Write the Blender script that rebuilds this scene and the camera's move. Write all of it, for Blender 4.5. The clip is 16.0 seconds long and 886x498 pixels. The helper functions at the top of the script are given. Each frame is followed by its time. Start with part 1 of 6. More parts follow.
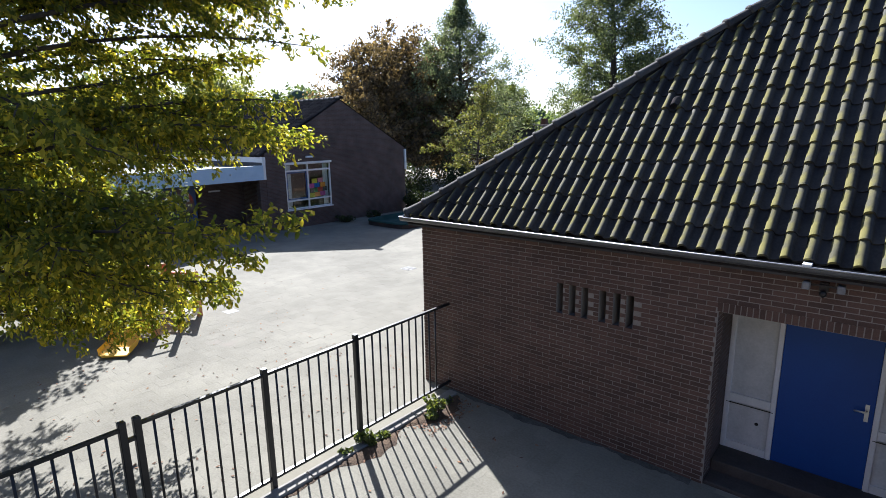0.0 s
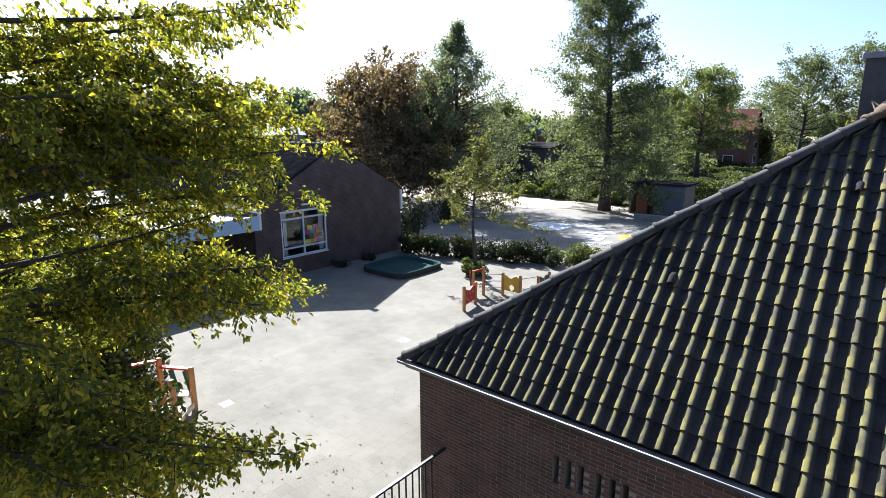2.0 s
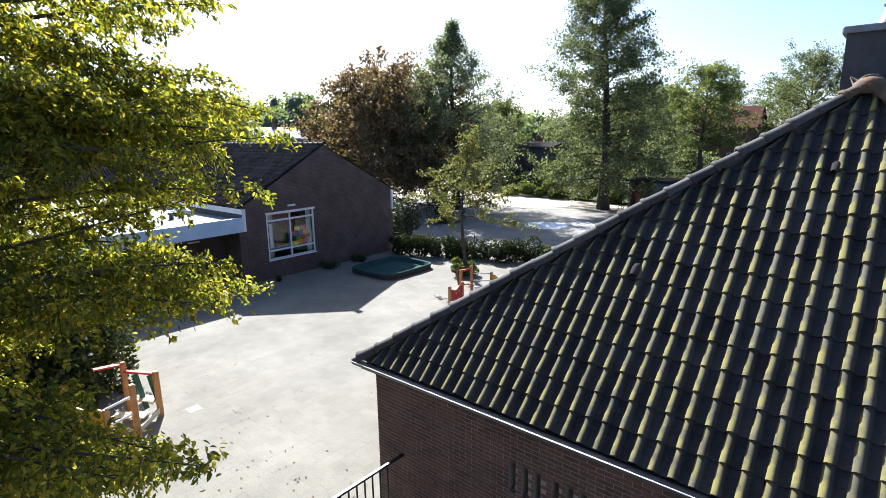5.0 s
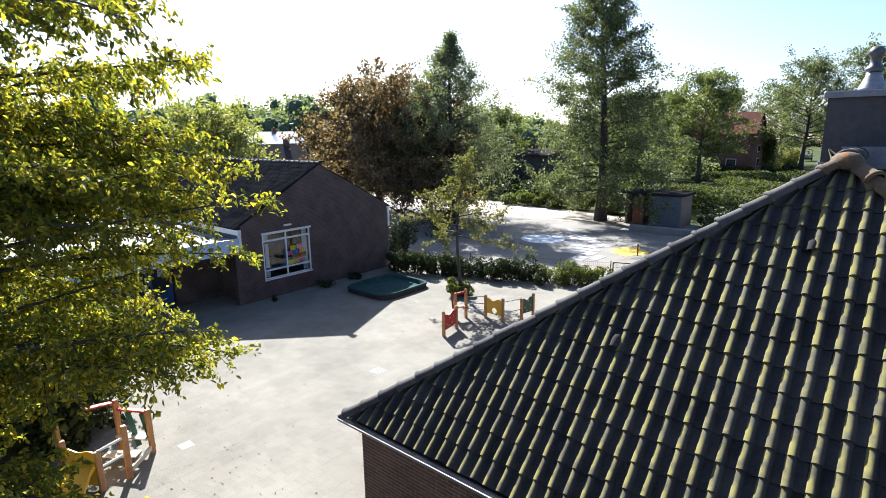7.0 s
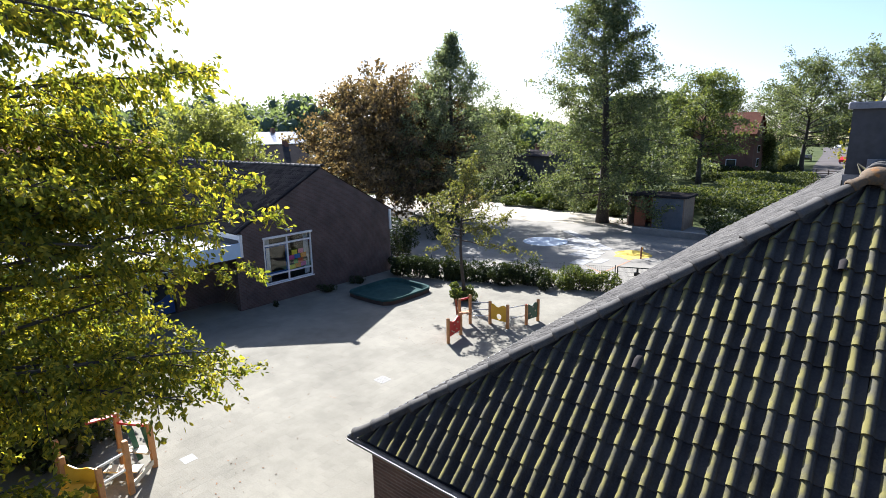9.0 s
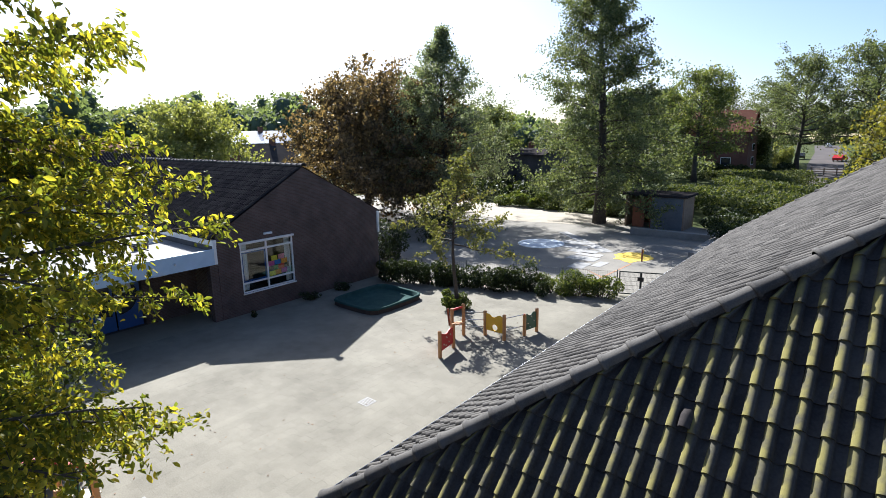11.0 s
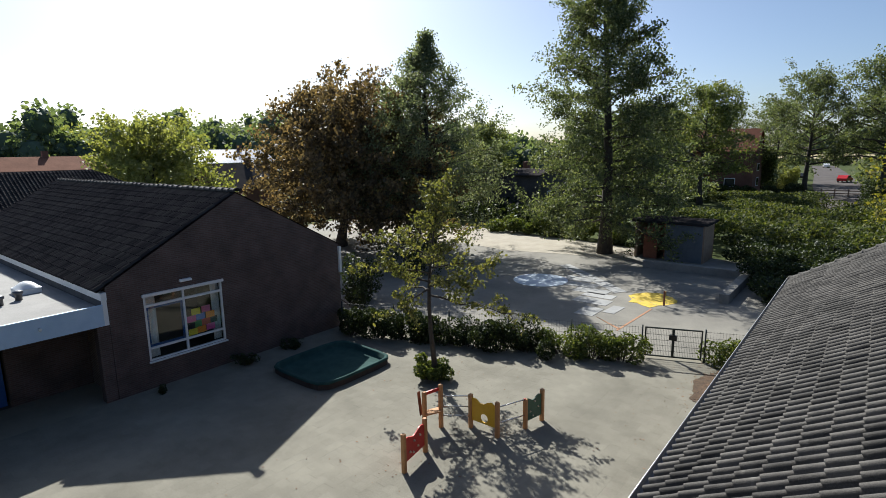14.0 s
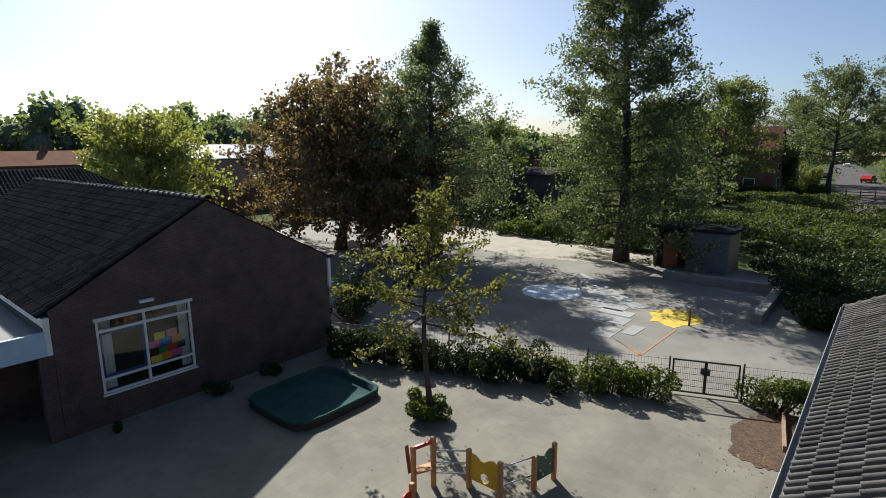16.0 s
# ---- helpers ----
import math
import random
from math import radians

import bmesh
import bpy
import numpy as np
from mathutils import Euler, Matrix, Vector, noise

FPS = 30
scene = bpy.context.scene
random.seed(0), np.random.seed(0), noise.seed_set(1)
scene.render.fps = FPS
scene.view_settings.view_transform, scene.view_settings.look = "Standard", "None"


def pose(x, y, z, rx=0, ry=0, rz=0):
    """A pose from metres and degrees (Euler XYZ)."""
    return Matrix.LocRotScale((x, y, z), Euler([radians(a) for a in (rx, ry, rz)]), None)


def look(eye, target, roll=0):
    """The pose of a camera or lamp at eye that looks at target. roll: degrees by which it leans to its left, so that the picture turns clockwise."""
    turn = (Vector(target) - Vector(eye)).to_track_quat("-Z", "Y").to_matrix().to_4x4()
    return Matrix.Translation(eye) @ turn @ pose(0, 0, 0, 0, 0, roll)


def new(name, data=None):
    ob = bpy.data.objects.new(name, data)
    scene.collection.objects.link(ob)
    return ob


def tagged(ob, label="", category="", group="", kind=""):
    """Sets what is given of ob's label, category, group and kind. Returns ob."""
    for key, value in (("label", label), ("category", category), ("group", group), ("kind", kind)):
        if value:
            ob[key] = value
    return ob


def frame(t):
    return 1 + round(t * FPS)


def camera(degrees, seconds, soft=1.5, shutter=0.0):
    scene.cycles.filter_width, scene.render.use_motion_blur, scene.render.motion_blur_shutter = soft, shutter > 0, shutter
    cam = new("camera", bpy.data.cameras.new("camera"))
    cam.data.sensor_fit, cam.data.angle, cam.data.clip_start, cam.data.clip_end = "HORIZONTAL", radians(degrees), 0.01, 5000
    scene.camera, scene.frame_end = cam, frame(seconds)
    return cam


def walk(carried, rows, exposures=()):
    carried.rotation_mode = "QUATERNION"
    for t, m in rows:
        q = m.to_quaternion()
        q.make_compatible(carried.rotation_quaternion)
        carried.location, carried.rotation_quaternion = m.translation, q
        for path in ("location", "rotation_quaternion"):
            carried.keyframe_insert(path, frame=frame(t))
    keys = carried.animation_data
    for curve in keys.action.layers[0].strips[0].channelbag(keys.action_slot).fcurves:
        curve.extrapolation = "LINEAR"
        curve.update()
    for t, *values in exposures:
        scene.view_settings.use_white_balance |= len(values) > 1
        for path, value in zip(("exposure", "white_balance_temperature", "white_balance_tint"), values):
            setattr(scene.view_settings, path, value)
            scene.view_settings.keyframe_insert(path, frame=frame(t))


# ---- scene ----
cam = camera(79.1, 16.0, soft=0.8)
PATH = [
    (0, (-0.094, 0.519, 4.423), (-1.372, 1.998, 3.998), -1.0),
    (0.5, (-0.156, 0.57, 4.714), (-1.431, 2.05, 4.285), -0.9),
    (1, (-0.243, 0.646, 5.425), (-1.515, 2.128, 4.991), -0.6),
    (1.5, (-0.342, 0.746, 6.459), (-1.604, 2.235, 6.024), -0.2),
    (2, (-0.442, 0.851, 6.908), (-1.7, 2.343, 6.472), -0.2),
    (2.5, (-0.583, 0.879, 6.852), (-1.839, 2.374, 6.421), -0.4),
    (3, (-0.681, 0.954, 6.71), (-1.945, 2.444, 6.283), -0.6),
    (3.5, (-0.583, 1.11, 6.666), (-1.856, 2.593, 6.241), -0.6),
    (4, (-0.347, 1.437, 6.639), (-1.614, 2.925, 6.211), -0.7),
    (4.2, (-0.231, 1.528, 6.616), (-1.511, 3.006, 6.193), -1.0),
    (6.3, (-0.034, 2.009, 7.016), (-1.309, 3.49, 6.589), -1.0),
    (6.5, (-0.001, 2.048, 7.173), (-1.281, 3.525, 6.748), -0.9),
    (7, (-0.002, 2.018, 7.597), (-1.281, 3.494, 7.171), -0.9),
    (7.5, (-0.06, 1.966, 7.716), (-1.337, 3.446, 7.291), -0.9),
    (8, (-0.173, 1.989, 7.76), (-1.448, 3.47, 7.338), -0.9),
    (8.5, (-0.268, 2.026, 7.786), (-1.54, 3.51, 7.36), -0.9),
    (9, (-0.376, 2.103, 7.789), (-1.65, 3.583, 7.36), -0.9),
    (9.2, (-0.465, 2.12, 7.792), (-1.733, 3.607, 7.363), -0.9),
    (11.5, (-1.882, 4.105, 7.554), (-3.13, 5.608, 7.123), -1.0),
    (12, (-2.407, 4.841, 7.455), (-3.647, 6.352, 7.033), -0.9),
    (12.5, (-2.909, 5.552, 7.425), (-4.144, 7.069, 7.011), -0.9),
    (13, (-3.443, 6.384, 7.441), (-4.677, 7.908, 7.045), -1.0),
    (13.5, (-4.044, 7.336, 7.436), (-5.279, 8.864, 7.063), -1.0),
    (14, (-4.564, 8.213, 7.499), (-5.804, 9.74, 7.136), -0.9),
    (14.5, (-5.008, 9.083, 7.548), (-6.255, 10.607, 7.199), -0.7),
    (15, (-5.501, 9.923, 7.594), (-6.749, 11.45, 7.262), -0.3),
    (15.5, (-5.809, 10.297, 7.661), (-7.065, 11.814, 7.311), -0.3),
    (16, (-5.867, 10.352, 7.763), (-7.132, 11.854, 7.382), -0.5),
]
walk(cam, [(t, look(eye, target, roll)) for t, eye, target, roll in PATH],
     [(0.0, 1.50, 5880, 11), (1.5, 1.65, 5880, 11), (3.5, 1.73, 5880, 11), (6.5, 1.74, 6020, 11), (9.0, 1.70, 6060, 11), (11.5, 1.31, 6150, 9), (12.5, 1.06, 6250, 7), (14.0, 0.80, 6350, 6), (16.0, 0.69, 6400, 6)])

# ---- world, sun, exposure ----
SUN = Vector((-0.680, 0.398, 0.616)).normalized()
world = bpy.data.worlds.new("sky")
scene.world = world
world.use_nodes = True
wn = world.node_tree.nodes
sky = wn.new("ShaderNodeTexSky")
sky.sky_type = "NISHITA"
sky.sun_disc = False
sky.sun_elevation = math.asin(SUN.z)
sky.sun_rotation = math.atan2(SUN.x, SUN.y)
sky.altitude = 0
sky.air_density, sky.dust_density, sky.ozone_density = 0.7, 1.5, 3.0
world.node_tree.links.new(sky.outputs["Color"], wn["Background"].inputs["Color"])
wn["Background"].inputs["Strength"].default_value = 0.074
sun = new("sun", bpy.data.lights.new("sun", "SUN"))
sun.data.energy, sun.data.angle, sun.data.color = 5.0, radians(0.55), (1.0, 0.965, 0.92)
sun.matrix_world = look(SUN * 60, (0, 0, 0))


# ---- materials ----
def mat(name, c1, c2, scale=3.0, rough=0.8, bump=0.3, fine=40.0, metal=0.0, each=0.0, gloss=0.5, c3=None, spots=0.0, bump_size=0.01):
    """c1 to c2 by coarse and fine noise in metres; each: how far single pieces differ; c3 with spots: patches of a third colour."""
    m = bpy.data.materials.new(name)
    m.use_nodes = True
    nt, L = m.node_tree, m.node_tree.links.new
    N = nt.nodes.new
    b = nt.nodes["Principled BSDF"]
    geo = N("ShaderNodeNewGeometry")
    n1, n2 = N("ShaderNodeTexNoise"), N("ShaderNodeTexNoise")
    n1.inputs["Scale"].default_value, n2.inputs["Scale"].default_value = scale, fine
    n1.inputs["Detail"].default_value, n2.inputs["Detail"].default_value = 5, 4
    n1.inputs["Roughness"].default_value = 0.65
    L(geo.outputs["Position"], n1.inputs["Vector"]), L(geo.outputs["Position"], n2.inputs["Vector"])
    add = N("ShaderNodeMath")
    add.operation = "MULTIPLY_ADD"
    L(n2.outputs["Fac"], add.inputs[0])
    add.inputs[1].default_value = 0.5
    L(n1.outputs["Fac"], add.inputs[2])
    fac = add.outputs[0]
    ramp = N("ShaderNodeMapRange")
    ramp.inputs["From Min"].default_value, ramp.inputs["From Max"].default_value = 0.55, 0.95
    if each:
        ob = N("ShaderNodeObjectInfo")
        plus = N("ShaderNodeMath")
        plus.operation = "ADD"
        L(ob.outputs["Random"], plus.inputs[0]), L(geo.outputs["Random Per Island"], plus.inputs[1])
        frac = N("ShaderNodeMath")
        frac.operation = "FRACT"
        L(plus.outputs[0], frac.inputs[0])
        mix = N("ShaderNodeMath")
        mix.operation = "MULTIPLY_ADD"
        L(frac.outputs[0], mix.inputs[0])
        mix.inputs[1].default_value = each
        L(fac, mix.inputs[2])
        off = N("ShaderNodeMath")
        off.operation = "SUBTRACT"
        L(mix.outputs[0], off.inputs[0])
        off.inputs[1].default_value = each / 2
        fac = off.outputs[0]
    L(fac, ramp.inputs["Value"])
    col = N("ShaderNodeMix")
    col.data_type = "RGBA"
    col.inputs[6].default_value, col.inputs[7].default_value = (*c1, 1), (*c2, 1)
    L(ramp.outputs["Result"], col.inputs[0])
    out = col.outputs[2]
    if c3:
        n3 = N("ShaderNodeTexNoise")
        n3.inputs["Scale"].default_value, n3.inputs["Detail"].default_value = scale * 1.7, 6
        L(geo.outputs["Position"], n3.inputs["Vector"])
        r3 = N("ShaderNodeMapRange")
        r3.inputs["From Min"].default_value, r3.inputs["From Max"].default_value = 0.72 - 0.4 * spots, 0.80 - 0.4 * spots
        L(n3.outputs["Fac"], r3.inputs["Value"])
        c = N("ShaderNodeMix")
        c.data_type = "RGBA"
        L(r3.outputs["Result"], c.inputs[0]), L(out, c.inputs[6])
        c.inputs[7].default_value = (*c3, 1)
        out = c.outputs[2]
    L(out, b.inputs["Base Color"])
    b.inputs["Roughness"].default_value, b.inputs["Metallic"].default_value = rough, metal
    b.inputs["Specular IOR Level"].default_value = gloss
    if bump:
        bp = N("ShaderNodeBump")
        bp.inputs["Strength"].default_value, bp.inputs["Distance"].default_value = bump, bump_size
        L(add.outputs[0], bp.inputs["Height"]), L(bp.outputs["Normal"], b.inputs["Normal"])
    return m


def lit_moss_tile(name):
    """Dark concrete pantile whose rolls carry yellow-green moss, thickest towards the lower end of each tile; the mask
    also paints in sunlit rolls and shaded pans.
    """
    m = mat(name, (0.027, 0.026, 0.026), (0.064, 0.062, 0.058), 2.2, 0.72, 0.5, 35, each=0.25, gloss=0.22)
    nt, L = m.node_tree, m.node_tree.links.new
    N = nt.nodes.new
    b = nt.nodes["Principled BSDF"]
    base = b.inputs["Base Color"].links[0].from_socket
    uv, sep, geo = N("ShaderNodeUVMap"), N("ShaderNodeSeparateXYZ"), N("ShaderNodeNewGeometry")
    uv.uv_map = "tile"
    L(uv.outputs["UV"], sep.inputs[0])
    # roll keeps the moss to each roll's sunlit side, painting light into the colour
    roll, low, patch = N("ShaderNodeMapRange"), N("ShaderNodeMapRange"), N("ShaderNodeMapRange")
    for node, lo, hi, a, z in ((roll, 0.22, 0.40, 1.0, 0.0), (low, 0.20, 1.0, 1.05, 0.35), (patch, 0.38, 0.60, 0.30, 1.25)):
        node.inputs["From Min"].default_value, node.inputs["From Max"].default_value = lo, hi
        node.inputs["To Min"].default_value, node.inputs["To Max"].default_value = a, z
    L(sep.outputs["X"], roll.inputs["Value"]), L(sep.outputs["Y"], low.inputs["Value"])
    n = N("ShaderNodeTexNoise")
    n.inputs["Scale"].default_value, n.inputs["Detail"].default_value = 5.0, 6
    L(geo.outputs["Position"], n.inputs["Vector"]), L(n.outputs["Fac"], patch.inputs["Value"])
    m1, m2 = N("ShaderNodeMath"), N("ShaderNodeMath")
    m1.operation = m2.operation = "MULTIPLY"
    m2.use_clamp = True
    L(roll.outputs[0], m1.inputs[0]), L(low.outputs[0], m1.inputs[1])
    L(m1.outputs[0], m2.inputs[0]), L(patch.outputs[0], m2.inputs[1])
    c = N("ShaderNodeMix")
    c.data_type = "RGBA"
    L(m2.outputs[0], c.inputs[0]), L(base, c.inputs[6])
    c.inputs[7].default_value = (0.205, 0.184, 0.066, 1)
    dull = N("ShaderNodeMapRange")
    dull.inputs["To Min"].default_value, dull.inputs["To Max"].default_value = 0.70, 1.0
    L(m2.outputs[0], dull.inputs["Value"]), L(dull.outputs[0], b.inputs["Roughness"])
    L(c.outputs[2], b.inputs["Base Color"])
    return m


def leaf_mat(name, dark, mid, light, through_light=0.45, rough=0.55, tint=(1.5, 1.45, 0.55)):
    m = bpy.data.materials.new(name)
    m.use_nodes = True
    nt, L = m.node_tree, m.node_tree.links.new
    b = nt.nodes["Principled BSDF"]
    geo = nt.nodes.new("ShaderNodeNewGeometry")
    ramp = nt.nodes.new("ShaderNodeValToRGB")
    e = ramp.color_ramp.elements
    e[0].color, e[1].color = (*dark, 1), (*light, 1)
    mid_e = e.new(0.55)
    mid_e.color = (*mid, 1)
    L(geo.outputs["Random Per Island"], ramp.inputs["Fac"])
    L(ramp.outputs["Color"], b.inputs["Base Color"])
    b.inputs["Roughness"].default_value = rough
    b.inputs["Specular IOR Level"].default_value = 0.3
    t = nt.nodes.new("ShaderNodeBsdfTranslucent")
    bright = nt.nodes.new("ShaderNodeMix")
    bright.data_type, bright.blend_type = "RGBA", "MULTIPLY"
    bright.inputs[0].default_value = 1.0
    bright.inputs[7].default_value = (*tint, 1)
    L(ramp.outputs["Color"], bright.inputs[6]), L(bright.outputs[2], t.inputs["Color"])
    mx = nt.nodes.new("ShaderNodeMixShader")
    mx.inputs[0].default_value = through_light
    L(b.outputs[0], mx.inputs[1]), L(t.outputs[0], mx.inputs[2])
    L(mx.outputs[0], nt.nodes["Material Output"].inputs["Surface"])
    return m


def masonry(name, c1, c2, joint, w=0.22, h=0.0625, across="y", gap=0.011):
    """Brickwork too far off for single bricks; across: the horizontal axis along the wall."""
    m = bpy.data.materials.new(name)
    m.use_nodes = True
    nt, L = m.node_tree, m.node_tree.links.new
    N = nt.nodes.new
    b = nt.nodes["Principled BSDF"]
    geo, sep, com = N("ShaderNodeNewGeometry"), N("ShaderNodeSeparateXYZ"), N("ShaderNodeCombineXYZ")
    L(geo.outputs["Position"], sep.inputs[0])
    L(sep.outputs["Y" if across == "y" else "X"], com.inputs[0]), L(sep.outputs["Z"], com.inputs[1])
    t = N("ShaderNodeTexBrick")
    t.inputs["Color1"].default_value, t.inputs["Color2"].default_value, t.inputs["Mortar"].default_value = (*c1, 1), (*c2, 1), (*joint, 1)
    t.inputs["Scale"].default_value, t.inputs["Mortar Size"].default_value = 1.0, gap
    t.inputs["Brick Width"].default_value, t.inputs["Row Height"].default_value = w, h
    L(com.outputs[0], t.inputs["Vector"])
    n = N("ShaderNodeTexNoise")
    n.inputs["Scale"].default_value, n.inputs["Detail"].default_value = 1.3, 5
    L(geo.outputs["Position"], n.inputs["Vector"])
    r = N("ShaderNodeMapRange")
    r.inputs["From Min"].default_value, r.inputs["From Max"].default_value = 0.3, 0.7
    r.inputs["To Min"].default_value, r.inputs["To Max"].default_value = 0.7, 1.25
    L(n.outputs["Fac"], r.inputs["Value"])
    mul = N("ShaderNodeMix")
    mul.data_type, mul.blend_type = "RGBA", "MULTIPLY"
    mul.inputs[0].default_value = 1.0
    L(t.outputs["Color"], mul.inputs[6]), L(r.outputs["Result"], mul.inputs[7])
    L(mul.outputs[2], b.inputs["Base Color"])
    b.inputs["Roughness"].default_value = 0.9
    bp = N("ShaderNodeBump")
    bp.inputs["Strength"].default_value, bp.inputs["Distance"].default_value, bp.invert = 0.6, 0.006, True
    L(t.outputs["Fac"], bp.inputs["Height"]), L(bp.outputs["Normal"], b.inputs["Normal"])
    return m


def glass_mat(name, tint=(0.9, 0.95, 0.95)):
    m = bpy.data.materials.new(name)
    m.use_nodes = True
    b = m.node_tree.nodes["Principled BSDF"]
    b.inputs["Base Color"].default_value = (*tint, 1)
    b.inputs["Roughness"].default_value = 0.03
    b.inputs["Transmission Weight"].default_value = 1.0
    b.inputs["IOR"].default_value = 1.45
    return m


BRICK = mat("brick_clay", (0.070, 0.040, 0.031), (0.130, 0.074, 0.056), 2.0, 0.9, 0.5, 60, each=0.35, bump_size=0.004)
FASCIA = mat("pale_blue_paint", (0.36, 0.50, 0.66), (0.44, 0.58, 0.73), 2, 0.5, 0.05, 50)
# dark colour that paints in the shade on the upstand's face
UPSTAND_SHADE = mat("upstand_shade", (0.050, 0.050, 0.054), (0.095, 0.094, 0.095), 2, 0.9, 0.4, 40)
MORTAR = mat("mortar", (0.22, 0.195, 0.17), (0.31, 0.28, 0.245), 3.0, 0.95, 0.4, 80)
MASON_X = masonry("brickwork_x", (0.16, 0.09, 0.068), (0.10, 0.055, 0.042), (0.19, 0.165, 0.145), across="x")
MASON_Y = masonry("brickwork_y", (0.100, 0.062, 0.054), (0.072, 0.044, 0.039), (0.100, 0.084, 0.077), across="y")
TILE_LIT_MOSS = lit_moss_tile("tile_lit_moss")
TILE_LICHEN = mat("tile_lichen", (0.055, 0.048, 0.038), (0.14, 0.085, 0.04), 5, 0.9, 0.5, 40, c3=(0.22, 0.095, 0.022), spots=0.28)
TILE_GREY = mat("tile_grey", (0.038, 0.035, 0.032), (0.116, 0.107, 0.097), 1.6, 0.85, 0.9, 80, each=0.25, gloss=0.25, c3=(0.20, 0.19, 0.17), spots=0.06)
TILE_DARK = mat("tile_dark", (0.034, 0.031, 0.032), (0.066, 0.060, 0.058), 0.8, 1.0, 0.3, 30, each=0.45, gloss=0.0)
TILE_HIP = mat("tile_hip", (0.034, 0.031, 0.029), (0.090, 0.084, 0.076), 2.5, 0.9, 0.3, 60, each=0.3, c3=(0.26, 0.18, 0.07), spots=0.06)
GUTTER = mat("gutter_grey", (0.070, 0.072, 0.080), (0.12, 0.122, 0.132), 3, 0.45, 0.1, 60, metal=0.3)
ZINC = mat("zinc", (0.42, 0.43, 0.45), (0.60, 0.61, 0.63), 3, 0.4, 0.1, 60, metal=0.7)
ALU = mat("aluminium", (0.62, 0.63, 0.65), (0.75, 0.76, 0.78), 3, 0.3, 0.05, 60, metal=0.9)
LEAD = mat("lead", (0.17, 0.175, 0.19), (0.28, 0.285, 0.30), 4, 0.5, 0.3, 40, metal=0.4)
WHITE = mat("white_paint", (0.62, 0.64, 0.65), (0.74, 0.75, 0.76), 2, 0.45, 0.05, 50)
WHITE_OLD = mat("white_paint_worn", (0.44, 0.47, 0.48), (0.60, 0.62, 0.63), 3, 0.55, 0.1, 40)
BLUE = mat("blue_paint", (0.0005, 0.046, 0.24), (0.001, 0.058, 0.28), 1.5, 0.55, 0.05, 40)
BLUE_DOOR = mat("light_blue_paint", (0.006, 0.055, 0.20), (0.010, 0.075, 0.26), 1.5, 0.4, 0.05, 40)
BLACK = mat("black_metal", (0.006, 0.006, 0.007), (0.018, 0.018, 0.020), 6, 0.38, 0.1, 90)
GATE_GREEN = mat("dark_green_metal", (0.010, 0.016, 0.013), (0.022, 0.032, 0.026), 6, 0.45, 0.1, 90)
PAVER = mat("paver_concrete", (0.146, 0.136, 0.108), (0.234, 0.219, 0.176), 0.45, 0.9, 0.4, 30, each=0.10, gloss=0.3, c3=(0.205, 0.180, 0.150), spots=0.08)
JOINT = mat("joint_sand", (0.186, 0.172, 0.132), (0.234, 0.216, 0.166), 1.2, 0.95, 0.4, 60)
ASPHALT = mat("play_paving", (0.142, 0.132, 0.112), (0.225, 0.210, 0.178), 0.5, 0.9, 0.4, 35, each=0.15)
SANDY = mat("sandy_soil", (0.29, 0.255, 0.20), (0.39, 0.35, 0.28), 0.8, 0.95, 0.5, 30)
KERB = mat("kerb_concrete", (0.19, 0.178, 0.155), (0.29, 0.272, 0.238), 1.5, 0.9, 0.4, 40)
SOIL = mat("soil", (0.040, 0.026, 0.016), (0.115, 0.070, 0.038), 6.0, 0.95, 0.9, 45, bump_size=0.03)
WALL_FOOT_DARK = mat("wall_foot_dark", (0.050, 0.048, 0.038), (0.115, 0.110, 0.095), 5, 0.95, 0.6, 40)
GRASS = mat("rough_grass", (0.030, 0.046, 0.015), (0.085, 0.098, 0.035), 0.25, 0.98, 0.6, 6, gloss=0.08, c3=(0.20, 0.18, 0.08), spots=0.1)
FIELD = mat("straw_field", (0.30, 0.235, 0.125), (0.38, 0.31, 0.18), 0.05, 0.95, 0.3, 2)
ROAD = mat("road_brick", (0.080, 0.072, 0.070), (0.118, 0.106, 0.102), 0.3, 0.98, 0.2, 8, gloss=0.08)
BITUMEN = mat("roof_gravel", (0.23, 0.222, 0.21), (0.30, 0.29, 0.275), 0.8, 0.9, 0.5, 25)
BARK = mat("bark", (0.034, 0.028, 0.023), (0.082, 0.068, 0.055), 4, 0.95, 0.9, 25, bump_size=0.03)
POST = mat("post_wood", (0.42, 0.20, 0.075), (0.56, 0.29, 0.12), 5, 0.65, 0.3, 60)
PLANK = mat("pale_plank", (0.60, 0.52, 0.36), (0.72, 0.64, 0.47), 5, 0.6, 0.2, 60)
RED = mat("red_panel", (0.50, 0.028, 0.022), (0.60, 0.045, 0.032), 3, 0.4, 0.05, 40)
YELLOW = mat("yellow_panel", (0.74, 0.40, 0.020), (0.82, 0.47, 0.035), 3, 0.4, 0.05, 40)
GREEN = mat("green_panel", (0.012, 0.075, 0.045), (0.020, 0.10, 0.06), 3, 0.4, 0.05, 40)
STEEL = mat("steel_bar", (0.55, 0.56, 0.57), (0.68, 0.69, 0.70), 8, 0.3, 0.05, 80, metal=0.9)
TEAL = mat("teal_cover", (0.022, 0.056, 0.054), (0.040, 0.088, 0.080), 2.5, 0.9, 0.4, 40, gloss=0.12)
SAND_WALL = mat("weathered_board", (0.030, 0.022, 0.018), (0.065, 0.048, 0.038), 3, 0.9, 0.4, 40)
PAINT_BLUE = mat("circle_paint", (0.40, 0.46, 0.53), (0.50, 0.56, 0.62), 2, 0.8, 0.2, 40)
